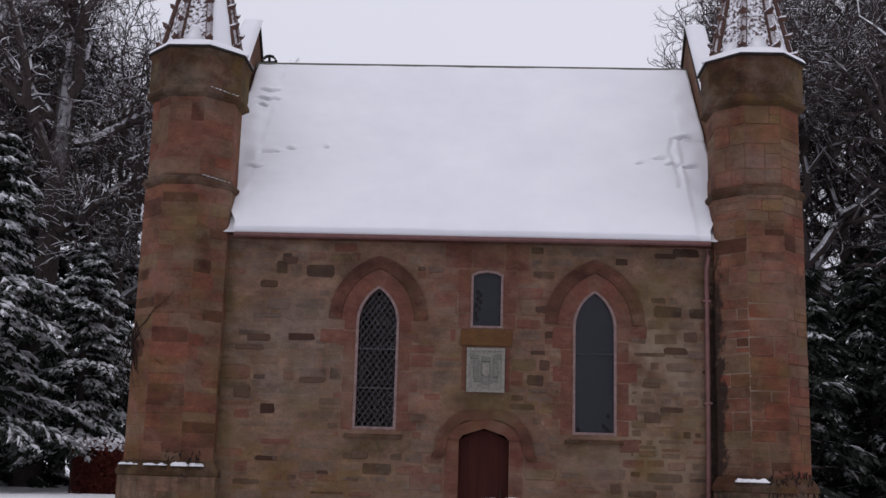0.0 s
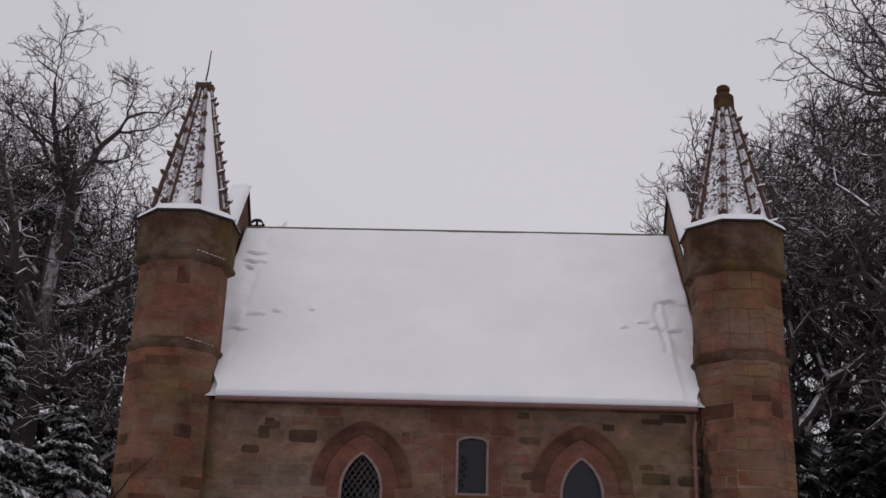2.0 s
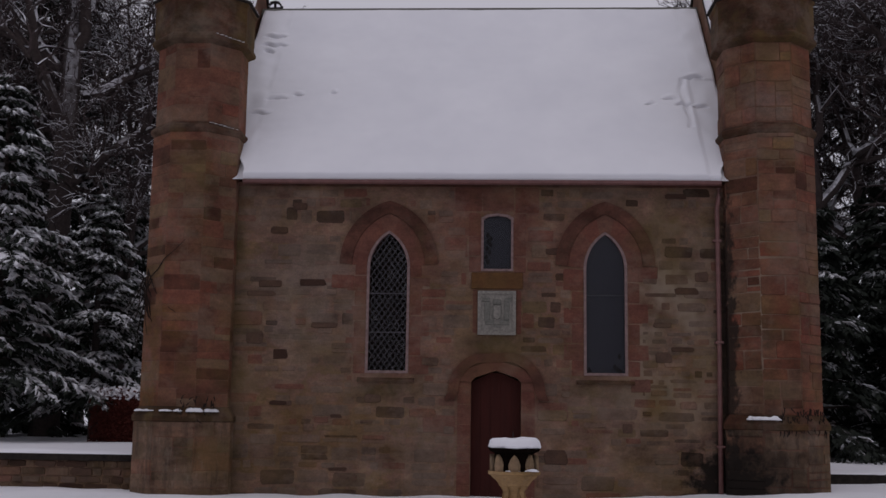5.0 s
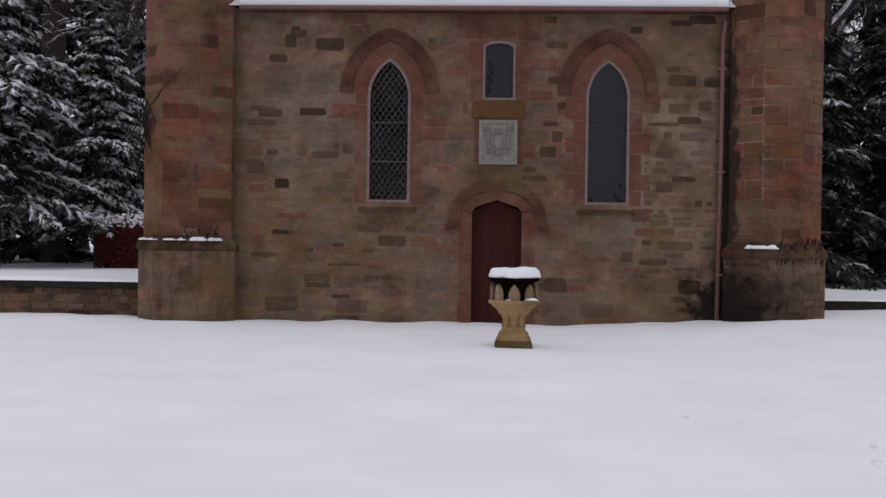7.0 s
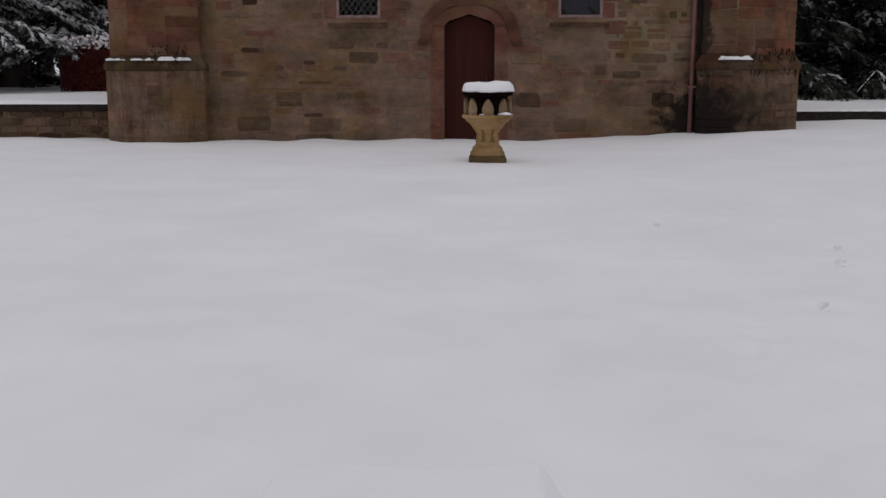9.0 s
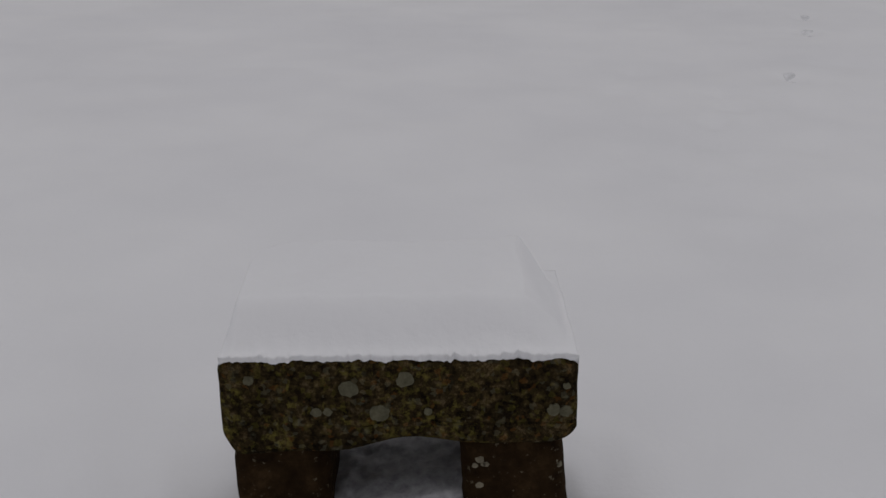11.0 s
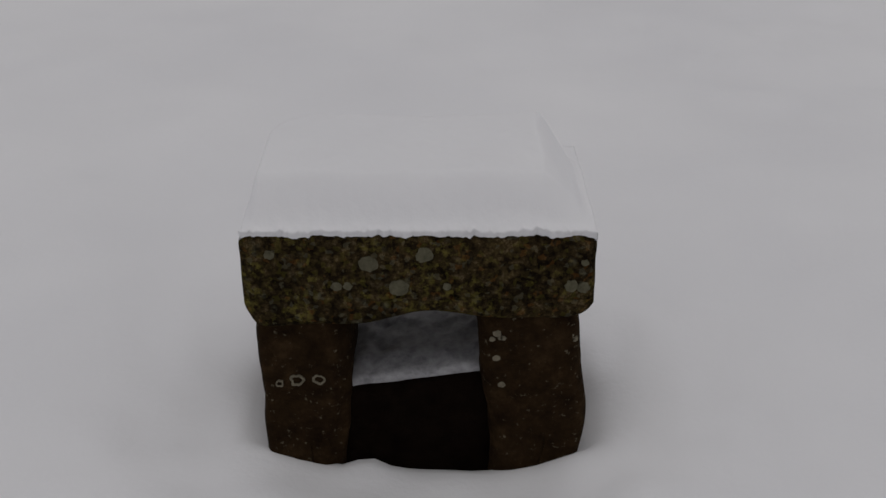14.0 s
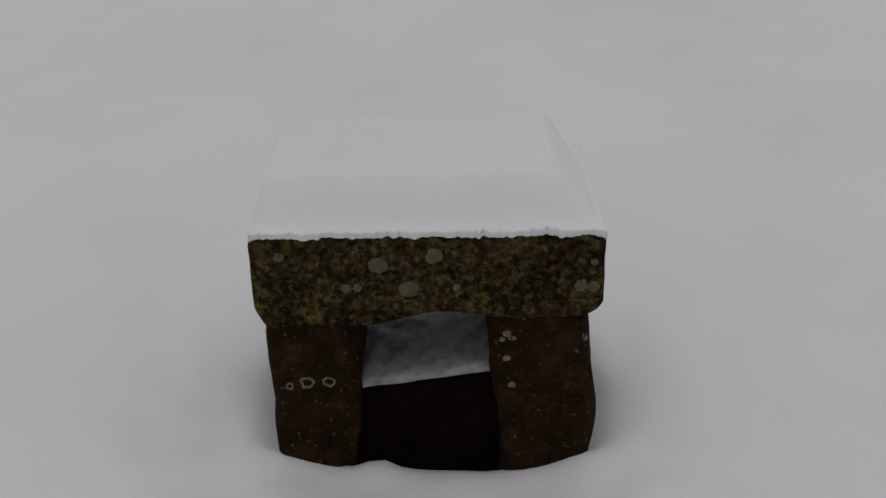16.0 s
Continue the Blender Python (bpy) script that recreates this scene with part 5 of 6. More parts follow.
# the cushion of snow on the block: sloping sides, a hollow in the middle
def cushion():
    vs, fs, nu, nv = [], [], 200, 70
    for j in range(nv + 1):
        for i in range(nu + 1):
            a, b = i / nu, j / nv
            x, y = BX0 + 0.004 + a * (BX1 - BX0 - 0.006), BY0 + 0.006 + b * (BY1 - BY0 - 0.002)
            ex, ey = min(x - BX0, BX1 - x), min(y - BY0, BY1 - y)
            # distance from the rim, with the far corners rounded off
            cx_, cy_ = max(0.0, abs(x - (BX0 + BX1) / 2) - (BX1 - BX0) / 2 + 0.14), max(0.0, y - BY1 + 0.14)
            rim_d = min(ex, ey, 0.14 - math.hypot(cx_, cy_)) if cx_ > 0 and cy_ > 0 else min(ex, ey)
            bank = min(1.0, (BX1 - x) / (0.100 + 0.012 * noise.noise((y * 9, 2, 0))))
            side = smooth01(rim_d / 0.036) * (0.55 * bank + 0.45 * smooth01(bank))
            front = 0.08 + 0.92 * smooth01((y - BY0 - 0.012) / (0.088 + 0.014 * noise.noise((x * 5, 4, 0))))
            h = 0.020 * min(1, max(0.0, rim_d) / 0.010 + 0.85) + 0.088 * side * front
            h += 0.010 * math.exp(-((x - BX1 + 0.095) / 0.03) ** 2) * smooth01((y - BY0 - 0.10) / 0.12) * side
            h -= 0.004 * math.exp(-((y - BY0 - 0.035 - 0.01 * noise.noise((x * 6, 0, 0))) / 0.014) ** 2)
            h += 0.005 * noise.noise((x * 9, y * 9, 0)) + 0.0022 * noise.noise((x * 40, y * 40, 0)) * (1 if ey < 0.05 else 0.4)
            yy = y - (0.005 + 0.006 * noise.noise((x * 24, 0, 5)) + 0.005 * noise.noise((x * 75, 0, 5))) * (1 if j == 0 else 0.5 if j == 1 else 0)
            vs.append((x, yy, BZ1 - 0.010 + h + ((0.004 * noise.noise((x * 18, 2, 5)) + 0.006 * noise.noise((x * 75, 2, 5)) + 0.005 * noise.noise((x * 150, 2, 5))) if j < 2 else 0)))
    n = nu + 1
    fs = [(j * n + i, j * n + i + 1, (j + 1) * n + i + 1, (j + 1) * n + i) for j in range(nv) for i in range(nu)]
    k = len(vs)
    rim = list(range(n)) + [j * n + nu for j in range(1, nv + 1)] + [nv * n + i for i in range(nu - 1, -1, -1)] + [j * n for j in range(nv - 1, 0, -1)]
    vs += [(vs[i][0], vs[i][1] + (0.012 if i < n else 0), vs[i][2] - 0.022) for i in rim]
    fs += [(rim[(q + 1) % len(rim)], rim[q], k + q, k + (q + 1) % len(rim)) for q in range(len(rim))]
    return tagged(raw("snow_cushion", vs, fs, M_SNOW, smooth=True), "deep cushion of snow lying on the stone block", "snow")


cushion()


M_TRODDEN_SHADE = plain("shade_grey_trodden_snow", (0.70, 0.70, 0.73), 0.6, 0, 0.25, 30)
# snow under the block: the block's shade is put into its grey colour
M_SHADED_SNOW = plain("shade_grey_snow", (0.33, 0.325, 0.34), 0.5, 0, 0.45, 40)


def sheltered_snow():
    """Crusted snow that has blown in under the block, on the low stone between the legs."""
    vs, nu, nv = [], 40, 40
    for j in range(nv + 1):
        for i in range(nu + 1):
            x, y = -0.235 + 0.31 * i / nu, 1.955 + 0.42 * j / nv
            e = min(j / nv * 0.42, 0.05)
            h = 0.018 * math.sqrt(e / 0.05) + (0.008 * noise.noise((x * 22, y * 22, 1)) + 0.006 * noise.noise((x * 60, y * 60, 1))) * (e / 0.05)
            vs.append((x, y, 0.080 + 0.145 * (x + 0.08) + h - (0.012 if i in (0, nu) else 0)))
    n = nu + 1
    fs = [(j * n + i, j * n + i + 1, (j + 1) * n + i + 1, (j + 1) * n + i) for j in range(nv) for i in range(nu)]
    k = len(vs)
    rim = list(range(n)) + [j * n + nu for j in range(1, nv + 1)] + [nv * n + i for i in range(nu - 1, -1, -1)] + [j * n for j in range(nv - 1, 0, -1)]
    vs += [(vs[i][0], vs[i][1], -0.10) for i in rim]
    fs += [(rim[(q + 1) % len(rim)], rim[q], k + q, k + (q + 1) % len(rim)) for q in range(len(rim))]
    tagged(raw("sheltered_snow", vs, fs, M_SHADED_SNOW, smooth=True), "crusted snow blown in under the stone block, greyed for the block's shade", "snow")


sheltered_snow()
# grey lumps in the footprints paint the shade of the dents
for sd, (fx, fy) in enumerate(FEET):
    for k, dy in enumerate((-0.075, 0.075)):
        bm = bmesh.new()
        bmesh.ops.create_icosphere(bm, subdivisions=3, radius=1.0)
        for v in bm.verts:
            q = 1 + 0.35 * noise.noise(v.co * 1.7 + Vector((sd * 3, k, 0)))
            x, y = fx + 0.02 * k + v.co.x * 0.040 * q, fy + dy + v.co.y * 0.046 * q
            v.co = Vector((x, y, ground_z(x, y) - 0.004 + 0.010 * v.co.z))
        tagged(part("footprint", bm, M_TRODDEN_SHADE, smooth=True), "trodden snow in a shallow footprint, greyed for the dent's shade", "footprint", "footprints in the snow")

# ---- the carved stone font before the door ----
M_FONT = masonry("ochre_font_stone", [(0.3, (0.26, 0.180, 0.075)), (0.7, (0.46, 0.355, 0.190))], "noise", 0.85, False, streaks=0.35)
M_FONT_LEAF = masonry("greyed_font_stone", [(0.3, (0.17, 0.135, 0.080)), (0.7, (0.34, 0.275, 0.180))], "noise", 0.7, False, streaks=0.5)
M_FONT_FOOT = masonry("mossy_font_foot", [(0.3, (0.090, 0.070, 0.036)), (0.7, (0.170, 0.135, 0.066))], "noise", 0.8, False)
FX, FY = 0.25, 15.3
font = thing("font", (FX, FY, 0), "small carved ochre stone font with a snow-capped arcaded head", "font")


def square(w, z, turn=0.0, cut=0.18):
    out = []
    for k in range(4):
        for s in (-1, 1):
            a = math.pi / 4 + k * math.pi / 2
            r = w / 2 * math.sqrt(2)
            c = Vector((r * math.cos(a), r * math.sin(a), 0))
            t = Vector((-math.sin(a), math.cos(a), 0)) * s * w * cut
            p = c * (1 - cut) + t
            p.rotate(Euler((0, 0, turn)))
            out.append((FX + p.x, FY + p.y, z))
    return out


part("base", loft([square(w, z, 0, 0.04) for w, z in ((0.50, -0.15), (0.50, 0.075), (0.48, 0.09), (0.46, 0.115))]), M_FONT_FOOT, font, "square mossy foot slab")
part("foot", loft([square(w, z, 0, 0.12) for w, z in ((0.45, 0.12), (0.44, 0.15), (0.40, 0.17), (0.38, 0.22), (0.32, 0.24), (0.29, 0.30))]), M_FONT, font)
part("stem", loft([square(w, z, 0, 0.2) for w, z in ((0.28, 0.27), (0.22, 0.33), (0.21, 0.40), (0.31, 0.49))]), M_FONT, font)
part("bowl", loft([square(w, z, 0, 0.2) for w, z in ((0.30, 0.46), (0.37, 0.48), (0.38, 0.50), (0.44, 0.545), (0.55, 0.595), (0.57, 0.615), (0.635, 0.63), (0.635, 0.665))]), M_FONT, font, "flared bowl with a rim")
# niche shade between the leaves, painted as a black core
part("core", loft([square(w, z, 0, 0.2) for w, z in ((0.50, 0.66), (0.48, 0.90), (0.60, 0.93), (0.64, 0.97))]), M_SHADED_STONE, font, "core of the head, black for the shade of the niches")
for k in range(8):
    a = k * math.pi / 4
    c, s = math.cos(a), math.sin(a)
    r = 0.285
    prof = [(-0.075, 0.665), (0.075, 0.665), (0.08, 0.75), (0.05, 0.83), (0.0, 0.885), (-0.05, 0.83), (-0.08, 0.75)]
    rings = [[(FX + c * q - s * u * m, FY + s * q + c * u * m, z) for u, z in prof] for q, m in ((r - 0.06, 1.0), (r + 0.005, 1.0), (r + 0.04, 0.55))]
    part("niche_leaf", loft(rings), M_FONT_LEAF, font, "pointed stone leaf of the arcade")
    part("spur", loft([[(FX + c * q - s * u, FY + s * q + c * u, z) for u in (-w, w)] + [(FX + c * (q - 0.06) - s * u, FY + s * (q - 0.06) + c * u, z) for u in (w, -w)] for q, w, z in ((0.165, 0.03, 0.3), (0.145, 0.04, 0.4), (0.205, 0.06, 0.5))]), M_FONT, font)
snow_cap = loft([square(w, z, 0, 0.22) for w, z in ((0.57, 0.955), (0.62, 0.965), (0.635, 0.985), (0.60, 1.06), (0.53, 1.095), (0.30, 1.095), (0.05, 1.085))])
bmesh.ops.subdivide_edges(snow_cap, edges=snow_cap.edges[:], cuts=2, use_grid_fill=True)
for v in snow_cap.verts:
    v.co += Vector((noise.noise(v.co * 6), noise.noise(v.co * 6 + Vector((4, 0, 0))), noise.noise(v.co * 7 + Vector((9, 0, 0))))) * 0.022
tagged(part("font_snow", snow_cap, M_SNOW, smooth=True), "thick snow cap on the stone font", "snow")
snow_lump("font_snow", FX + 0.22, FY - 0.24, 0.675, 0.10, 0.05, 0.03, "snow caught on the rim of the font", 5)
snow_lump("font_snow", FX - 0.02, FY - 0.29, 0.672, 0.10, 0.03, 0.015, "thin snow caught on the rim of the font", 6)

# ---- low walls beside the chapel ----
low = thing("low_wall", (-13, 20.4, 0), "low rubble retaining wall with a dark coping under snow", "wall")
core = part("core", box((-22, 20.32, -0.3), (-6.0, 20.62, 0.50)), M_MORTAR, low)
part("coping", box((-22, 20.23, 0.49), (-6.0, 20.66, 0.612), 0.012), M_WALLTOP, low, "dark overhanging coping")
zz = -0.05
while zz < 0.46:
    h = min(rng.uniform(0.09, 0.2), 0.49 - zz)
    x = -12.5
    while x < -6.1:
        w = rng.uniform(0.14, 0.5)
        place_stone(rng.choice((PLINTHS, DARKS, RUBBLE)), core, x + w / 2, 20.32, zz + h / 2, w - rng.uniform(0.01, 0.04), h * rng.uniform(0.75, 0.95), rng.uniform(0.012, 0.03))
        x += w
    zz += h
snow_sheet("wall_snow", (-22, 20.235, 0.612), (16, 0, 0), (0, 0.7, 0), 160, 8, 0.055, 0.06, "band of snow along the low wall")
kerb = part("low_kerb", box((5.3, 21.98, 0.0), (24, 22.25, 0.40), 0.015), M_WALLTOP)
tagged(kerb, "low dark stone kerb edging a snowy terrace", "kerb")
snow_sheet("kerb_snow", (5.3, 22.02, 0.395), (19, 0, 0), (0, 0.35, 0), 120, 6, 0.04, 0.06, "snow along the stone kerb")


# ---- trees ----
class Wood:
    """Gathers tapered branches into plain lists."""

    def __init__(self):
        self.v, self.f = [], []

    def limb(self, pts, radii, sides):
        k = len(self.v)
        for i, p in enumerate(pts):
            d = (pts[min(i + 1, len(pts) - 1)] - pts[max(i - 1, 0)]).normalized()
            u = d.orthogonal().normalized()
            w = d.cross(u)
            for s in range(sides):
                a = 2 * math.pi * s / sides
                self.v.append(p + (u * math.cos(a) + w * math.sin(a)) * radii[i])
        for i in range(len(pts) - 1):
            for s in range(sides):
                a, b = k + i * sides + s, k + i * sides + (s + 1) % sides
                self.f.append((a, b, b + sides, a + sides))


    def twig(self, p, q, rad):
        """The last fine twig, running out to a point."""
        k = len(self.v)
        self.v += [p + Vector((rad, 0, rad * 0.4)), p + Vector((-rad, rad, 0)), p + Vector((0, -rad, -rad * 0.5)), q]
        self.f += [(k, k + 1, k + 3), (k + 1, k + 2, k + 3), (k + 2, k, k + 3)]


def bare_tree(name, seed, height, spread, label, trunk_r=0.28, lean=(0, 0), limbs=8, reach=0.38, bole=0.55):
    """A leafless broadleaf: crooked limbs that bend away from every side branch, down to fine twigs."""
    r = random.Random(seed)
    tree = thing(name, (0, 0, 0), label, "tree", "bare trees round the chapel")
    thick, thin = Wood(), Wood()
    SEGS, KINK, RISE = (7, 10, 8, 6, 3), (0.05, 0.20, 0.28, 0.36, 0.36), (0.04, 0.06, 0.07, 0.05, 0.04)

    def grow(p, d, length, rad, level):
        n = SEGS[level]
        k = KINK[level]
        pts, q, dd = [p.copy()], p.copy(), d.normalized()
        radii = [rad * (1 - (0.40 if level == 0 else 0.80) * i / n) for i in range(n + 1)]
        kids = []
        hand = r.choice((-1, 1))
        for i in range(n):
            dd = (dd + Vector((r.gauss(0, k), r.gauss(0, k), r.gauss(0, k * 0.8) + RISE[level]))).normalized()
            q = q + dd * (length / n) * r.uniform(0.8, 1.2)
            pts.append(q.copy())
            if level in (1, 2, 3) and i >= (1, 2, 1, 0)[level] - 1 and i < n - 1:
                side = dd.orthogonal().normalized()
                side.rotate(Matrix.Rotation(r.uniform(-0.9, 0.9) + (math.pi if hand > 0 else 0), 3, dd))
                hand = -hand
                kids.append((q.copy(), (dd * r.uniform(0.55, 1.0) + side * r.uniform(0.6, 1.0)).normalized(), radii[i + 1], (i + 1) / n))
                dd = (dd - side * r.uniform(0.10, 0.34)).normalized()
        if level == 4:
            thin.limb(pts, [max(0.0085, x) for x in radii], 3)
            for c in range(7):
                base = pts[-1] if c < 2 else pts[-2].lerp(pts[-1], r.random()) if c < 4 else pts[1].lerp(pts[2], r.random())
                td = (dd + Vector((r.gauss(0, 0.6), r.gauss(0, 0.6), r.gauss(0.15, 0.4)))).normalized()
                thin.twig(base, base + td * r.uniform(0.10, 0.26), 0.0072)
            return
        if level == 3:
            thin.limb(pts, [max(0.0145, x) for x in radii], 3)
        else:
            thick.limb(pts, [max(0.020, x) for x in radii], 9 if level == 0 else 6 if level == 1 else 4)
        if level == 0:
            for c in range(limbs):
                t = 0.45 + 0.55 * (c + 1) / limbs
                i = min(int(t * n), n - 1)
                base = pts[i].lerp(pts[i + 1], min(1.0, t * n - i))
                az = 2.4 * c + r.uniform(-0.4, 0.4)
                ang = (1.05 - 0.85 * c / (limbs - 1)) * spread
                grow(base, Vector((math.sin(ang) * math.cos(az), math.sin(ang) * math.sin(az), math.cos(ang))), height * reach * r.uniform(0.90, 1.10), max(0.09, radii[i] * r.uniform(0.55, 0.78)), 1)
            return
        kids.append((pts[-1], (dd + Vector((r.gauss(0, 0.3), r.gauss(0, 0.3), 0.1))).normalized(), radii[-1], 0.9))
        for kp, kd, kr, t in kids:
            ln = length * r.uniform(0.36, 0.58) * (1.2 - 0.55 * t) if level < 3 else r.uniform(0.30, 0.62)
            grow(kp, kd, max(ln, 0.4), kr * r.uniform(0.55, 0.8), level + 1)

    grow(Vector((0, 0, -0.4)), Vector((lean[0], lean[1], 1)), height * bole, trunk_r, 0)
    raw("trunk", thick.v, thick.f, M_BARK, tree, "dark trunk and limbs lined with snow", smooth=True)
    raw("crown", thin.v, thin.f, M_TWIG, tree, "fine bare twigs", "stuff")
    return tree


def conifer(name, seed, height, radius, label, snow=0.6, droop=0.35, top=0.0, skirt=0.5, load=1.0):
    """An evergreen of drooping boughs; each bough is a fan of sprays, with snow lying along the laden ones."""
    r = random.Random(seed)
    tree = thing(name, (0, 0, 0), label, "tree", "evergreens round the chapel")
    wood, white = Wood(), Wood()
    wood.limb([Vector((0, 0, -0.4)), Vector((r.gauss(0, 0.1), r.gauss(0, 0.1), height * 0.5)), Vector((0, 0, height * 0.96))], [0.022 * height, 0.014 * height, 0.02], 7)
    nv, nf = [], []

    def blade(p, d, up, ln, wd):
        side = d.cross(up).normalized() * wd
        k = len(nv)
        nv.extend((p + up * wd * 0.4, p + d * ln * 0.45 + side, p + d * ln + Vector((0, 0, -0.18 * ln)), p + d * ln * 0.45 - side))
        nf.extend(((k, k + 1, k + 2), (k, k + 2, k + 3)))

    z = skirt
    while z < height:
        f = z / height
        reach = radius * ((1 - f) ** 0.72) * (0.75 + 0.25 * math.sin(z * 2.3 + seed)) + 0.15 + top * f
        for b in range(r.randint(5, 7)):
            az = r.uniform(0, 2 * math.pi)
            ln = reach * r.uniform(0.6, 1.2)
            laden = r.random() < snow
            out = Vector((math.cos(az), math.sin(az), 0))
            across = out.cross(Vector((0, 0, 1)))
            base = Vector((0, 0, z + r.uniform(-0.2, 0.2)))
            spine = lambda t: base + out * ln * t + Vector((0, 0, ln * (0.20 * t - droop * t * t)))
            wood.limb([spine(t) for t in (0, 0.33, 0.66, 1.0)], [0.04, 0.03, 0.018, 0.007], 3)
            count = int(5 + 6 * ln)
            for c in range(count + 1):
                t = 1.0 if c == count else 0.22 + 0.76 * c / count
                p = spine(t)
                hand = 1 if c % 2 else -1
                if c == count:
                    hand = 0
                d = (out * r.uniform(0.6, 1.0) + across * hand * r.uniform(0.5, 1.0) + Vector((0, 0, r.uniform(-0.30, 0.08)))).normalized()
                size = (0.30 + 0.40 * (1 - abs(t - 0.55))) * r.uniform(0.6, 1.1) * min(1.0, 0.45 + ln / 3)
                tip = p + d * size + Vector((0, 0, -droop * size * 0.75))
                mid = p.lerp(tip, 0.5) + Vector((0, 0, 0.10 * size))
                # needles hanging from the spray
                for q in range(7):
                    w = (q + 0.5) / 7
                    pp = (p.lerp(mid, w * 2) if w < 0.5 else mid.lerp(tip, w * 2 - 1)) + Vector((r.gauss(0, 0.03), r.gauss(0, 0.03), -0.01))
                    dd = (d * 0.8 + d.cross(Vector((0, 0, 1))) * r.choice((-1, 1)) * r.uniform(0.3, 1.0) + Vector((0, 0, r.uniform(-0.8, 0.1)))).normalized()
                    nl = r.uniform(0.16, 0.30)
                    blade(pp, dd, Vector((r.gauss(0, 0.3), r.gauss(0, 0.3), 1)).normalized(), nl, nl * r.uniform(0.16, 0.30))
                if t > 0.28 and r.random() < (0.93 if laden else 0.08):
                    up = Vector((0, 0, 0.022))
                    fat = r.uniform(0.6, 1.3) * load
                    white.limb([p.lerp(mid, 0.4) + up, mid.lerp(tip, r.uniform(0.0, 0.3)) + up * 1.3, tip + Vector((0, 0, -0.02))], [0.014, 0.046 * fat, 0.014], 3)
                    for q in range(5):
                        a0 = p.lerp(tip, r.uniform(0.3, 0.95)) + up
                        dd = (d * 0.6 + d.cross(Vector((0, 0, 1))) * r.choice((-1, 1)) * r.uniform(0.5, 1.1) + Vector((0, 0, -0.35))).normalized()
                        white.twig(a0 + up, a0 + dd * r.uniform(0.10, 0.24), 0.046 * fat)
        z += 0.40 * (1.0 - 0.35 * f) * (0.8 + radius / 8)
    raw("trunk", wood.v, wood.f, M_BARK, tree)
    raw("foliage", nv, nf, M_NEEDLE, tree, "dark evergreen sprays", "stuff")
    raw("snow", white.v, white.f, M_SNOW, tree, "snow lying along the sprays", "stuff", smooth=True)
    return tree


def at(x, y, z=0.5, turn=0, size=1.0):
    return Matrix.Translation((x, y, z)) @ Matrix.Rotation(radians(turn), 4, "Z") @ Matrix.Scale(size, 4)


def put(ob, x, y, z=0.5, turn=0, size=1.0):
    ob.matrix_basis = at(x, y, z, turn, size)
    return ob


def again(ob, x, y, z=0.5, turn=0, size=1.0):
    c = copy_thing(ob, Matrix())
    c.matrix_basis = at(x, y, z, turn, size)
    return c


oak = put(bare_tree("broadleaf_tree", 21, 19.5, 1.0, "tall bare broadleaf tree with snow along its limbs", 0.40, reach=0.29, bole=0.60), -13.0, 32.0, 0.5, 210, 1.10)
ash = put(bare_tree("broadleaf_tree", 34, 19.0, 0.78, "tall slender bare tree with fine twigs", 0.27, reach=0.33, bole=0.58), 10.2, 36.0, 0.5, 90, 1.16)
put(bare_tree("broadleaf_tree", 55, 24.0, 0.95, "large bare spreading tree with heavy dark limbs", 0.46, (-0.03, 0)), 14.0, 31.0, 0.5, 90, 1.08)
fir = put(conifer("conifer", 3, 9.5, 3.0, "dark evergreen with drooping snow-laden boughs", 0.92, 0.42, skirt=1.7, load=1.3), -12.6, 27.5)
pine = put(conifer("conifer", 8, 16.0, 2.7, "tall dark conifer thinly dusted with snow", 0.30, 0.22, 0.9), -15.4, 36.5)
yew = put(conifer("conifer", 12, 6.5, 2.6, "low dark yew with thin snow on its sprays", 0.07, 0.42), 8.2, 29.5)
for ob, x, y, turn, size in (
        (oak, -18.4, 36.0, 100, 1.06), (ash, -15.2, 40.5, 300, 1.14),
        (fir, -10.8, 30.0, 80, 0.72), (fir, -16.2, 29.5, 160, 1.0), (yew, -9.6, 33.5, 30, 0.9), (yew, -13.5, 32.5, 200, 1.0), (fir, -12.6, 36.0, 120, 1.05), (fir, -16.0, 47.0, 10, 1.2),
        (ash, -11.7, 34.5, 300, 1.0), (ash, 8.9, 38.0, 120, 1.14), (ash, 12.6, 38.5, 75, 1.14), (oak, 16.2, 38.0, 30, 1.15), (oak, 14.0, 41.0, 60, 1.22), (ash, 11.2, 42.0, 90, 1.22),
        (yew, 10.6, 31.5, 130, 1.05), (yew, 9.4, 32.5, 250, 0.95), (yew, 11.6, 30.2, 310, 1.1), (yew, 12.2, 35.5, 90, 1.3), (yew, 12.6, 29.0, 60, 0.95), (yew, 13.4, 34.5, 20, 1.0), (fir, 17.5, 41.0, 80, 1.0), (fir, 14.0, 48.0, 250, 1.1)):
    again(ob, x, y, 0.5, turn, size)
# unseen trees added behind the camera to darken window reflections and wall light
for ob, x, y, turn, size in ((fir, -5.5, -14.0, 0, 1.25), (pine, 0.6, -18.0, 20, 1.05), (fir, 6.2, -14.5, 0, 1.35)):
    again(ob, x, y, -0.1, turn, size)

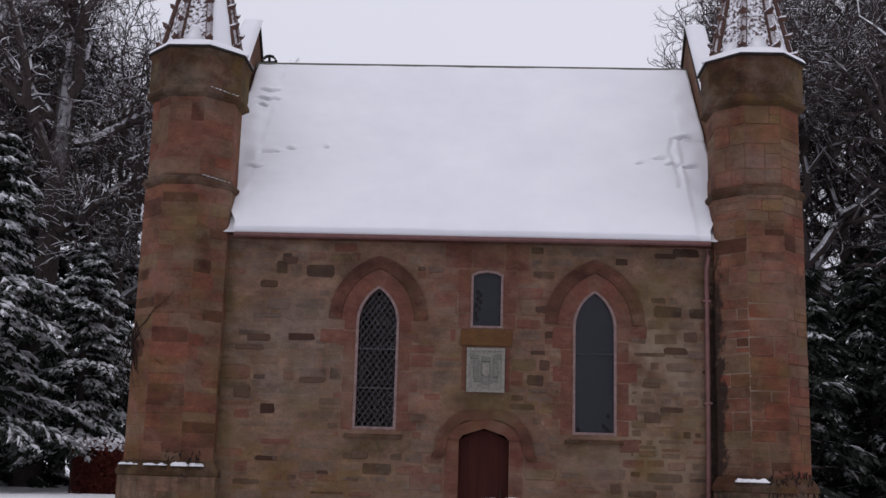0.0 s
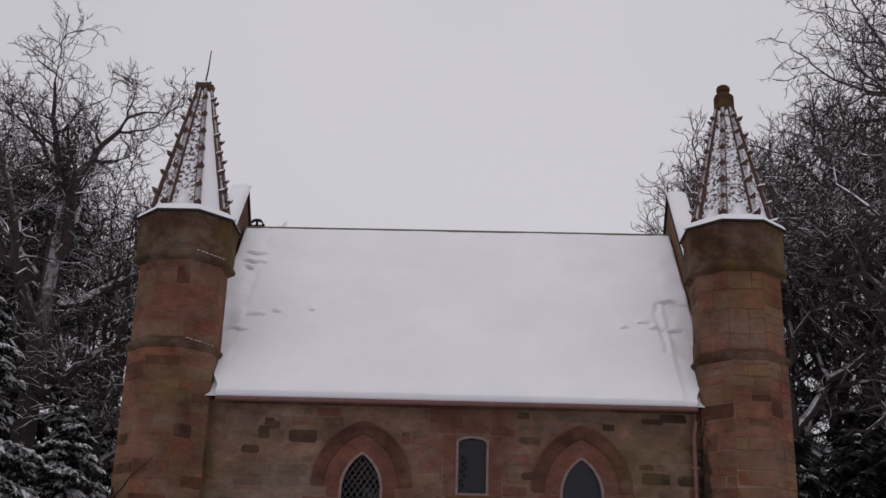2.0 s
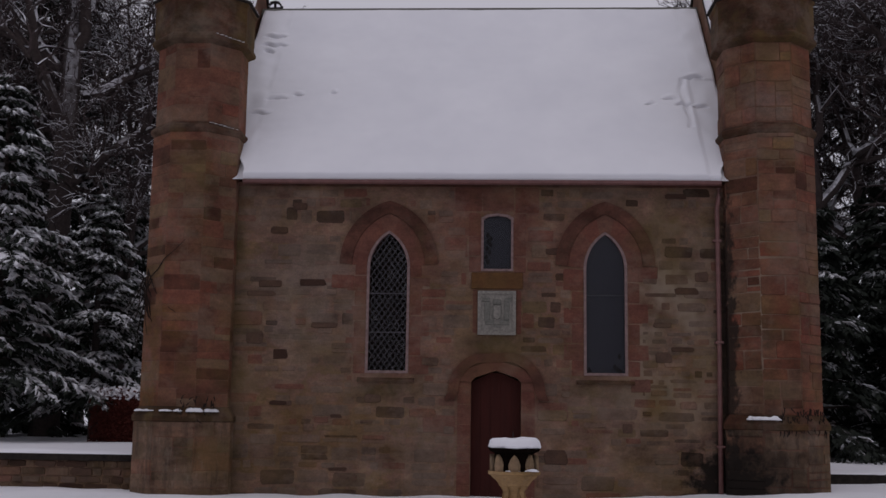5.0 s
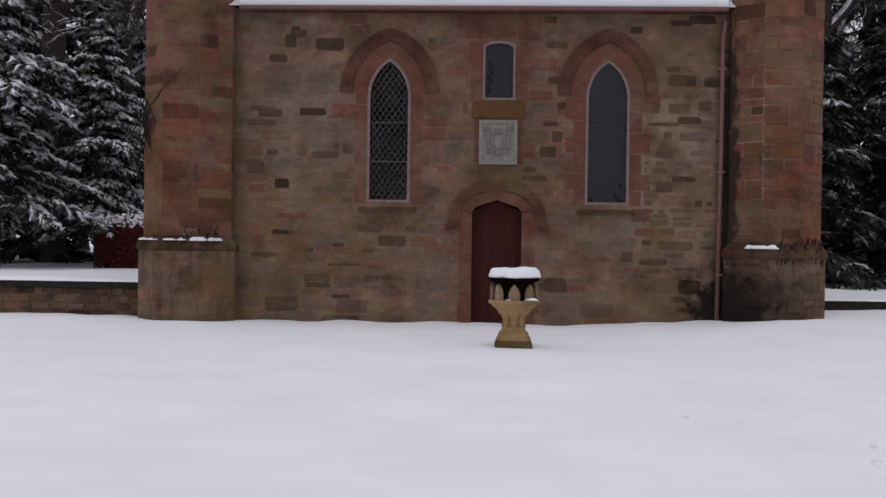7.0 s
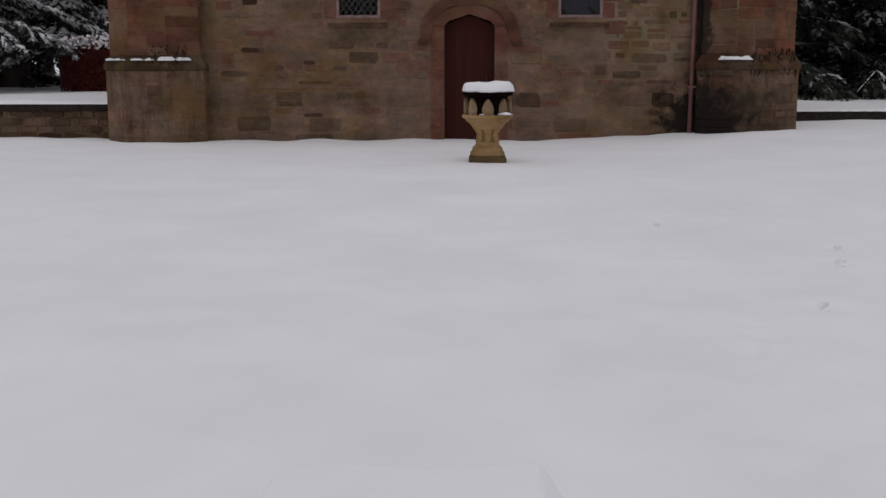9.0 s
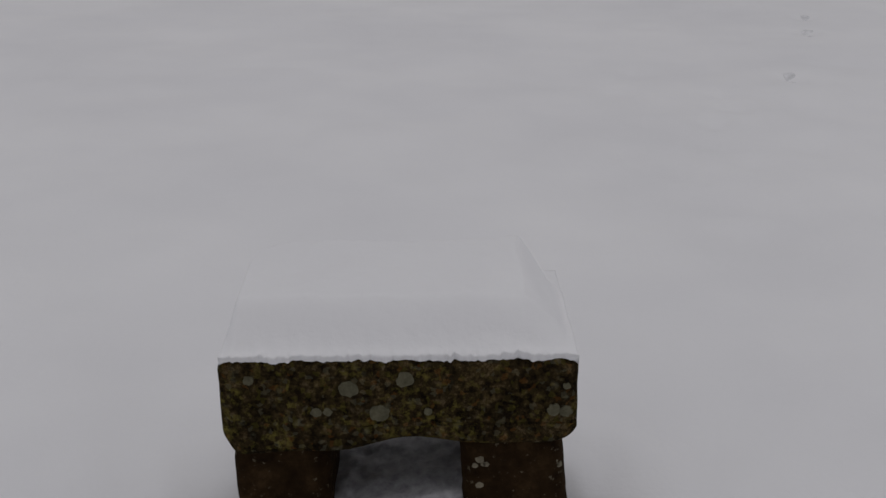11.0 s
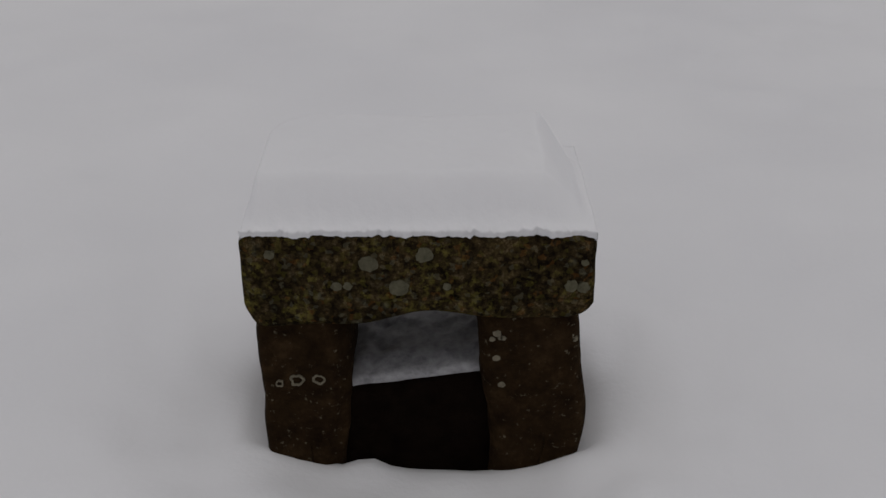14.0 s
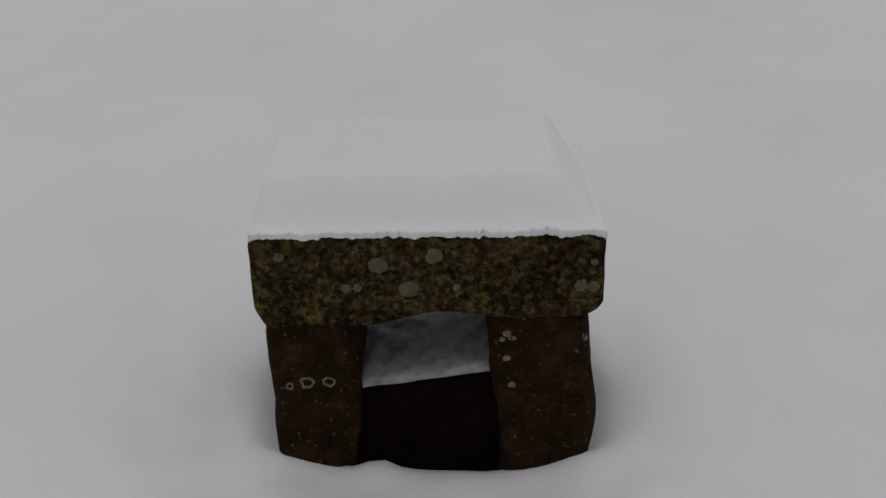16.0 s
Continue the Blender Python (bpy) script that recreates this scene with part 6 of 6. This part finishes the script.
# ---- the clipped hedge ----
hedge = thing("hedge", (-9.7, 28.6, 0.62), "clipped russet beech hedge with snow on top", "hedge")
HX0, HX1, HY0, HY1, HZ1 = -10.15, -6.5, 28.0, 29.2, 1.86
part("core", rough_block((HX0 + 0.12, HY0 + 0.12, 0.4), (HX1, HY1, HZ1 - 0.1), 10, 0.12, 0.05, 2.0), M_HEDGE, hedge)
hv, hf, wv, wf = [], [], [], []
for i in range(7500):
    face = rng.random()
    x, y, z = rng.uniform(HX0, HX1), rng.uniform(HY0, HY1), rng.uniform(0.62, HZ1)
    if face < 0.6:
        y = HY0 + rng.uniform(-0.06, 0.1)
    elif face < 0.7:
        x = HX0 + rng.uniform(-0.06, 0.1)
    else:
        z = HZ1 + rng.gauss(0, 0.05)
    p = Vector((x, y, z))
    d = Vector((rng.gauss(0, 1), rng.gauss(0, 1), rng.gauss(0, 0.7))).normalized()
    u = d.orthogonal().normalized() * 0.025
    snowy_leaf = z > HZ1 - 0.16 and rng.random() < 0.62
    vs, fs = (wv, wf) if snowy_leaf else (hv, hf)
    k = len(vs)
    s = 1.5 if snowy_leaf else 1.0
    vs += [p, p + d * 0.035 * s + u * s, p + d * 0.07 * s, p + d * 0.035 * s - u * s]
    fs.append((k, k + 1, k + 2, k + 3))
raw("leaves", hv, hf, M_HEDGE, hedge, "withered russet leaves", "stuff")
raw("snow", wv, wf, M_SNOW, hedge, "snow caught in the top of the hedge", "stuff")

# ---- small growth on the towers ----
M_STEM = plain("dead_plant_stems", (0.022, 0.015, 0.012), 0.9)


def creeper(seed, start, length, n, side):
    r = random.Random(seed)
    w = Wood()
    for i in range(n):
        p = Vector(start) + Vector((r.uniform(-0.05, 0.05), 0, r.uniform(-0.2, 0.2)))
        d = Vector((side * r.uniform(-0.1, 0.2), -0.05, -1 if r.random() < 0.8 else 0.4)).normalized()
        pts = [p]
        for s in range(5):
            d = (d + Vector((r.gauss(0, 0.25), r.gauss(0, 0.1), r.gauss(0, 0.2)))).normalized()
            pts.append(pts[-1] + d * length * r.uniform(0.12, 0.25))
        w.limb(pts, [0.014, 0.012, 0.010, 0.008, 0.006, 0.004], 4)
    ob = raw("creeper", w.v, w.f, M_STEM)
    return tagged(ob, "dead dark creeper stems clinging to a tower", "creeper")


creeper(4, (TL - 0.72, TY - 0.50, 3.7), 1.1, 14, 1)
for k in range(5):
    creeper(30 + k, (TL + 0.12 + 0.12 * k, TY - 0.88 + max(0, 0.12 * k - 0.22) * 0.9, 1.46), 0.11, 6, 1)
for k in range(7):
    creeper(9 + k, (TR - 0.05 + 0.13 * k, TY - 0.87 + max(0, 0.13 * k - 0.40), 1.40), 0.13, 9, 1)
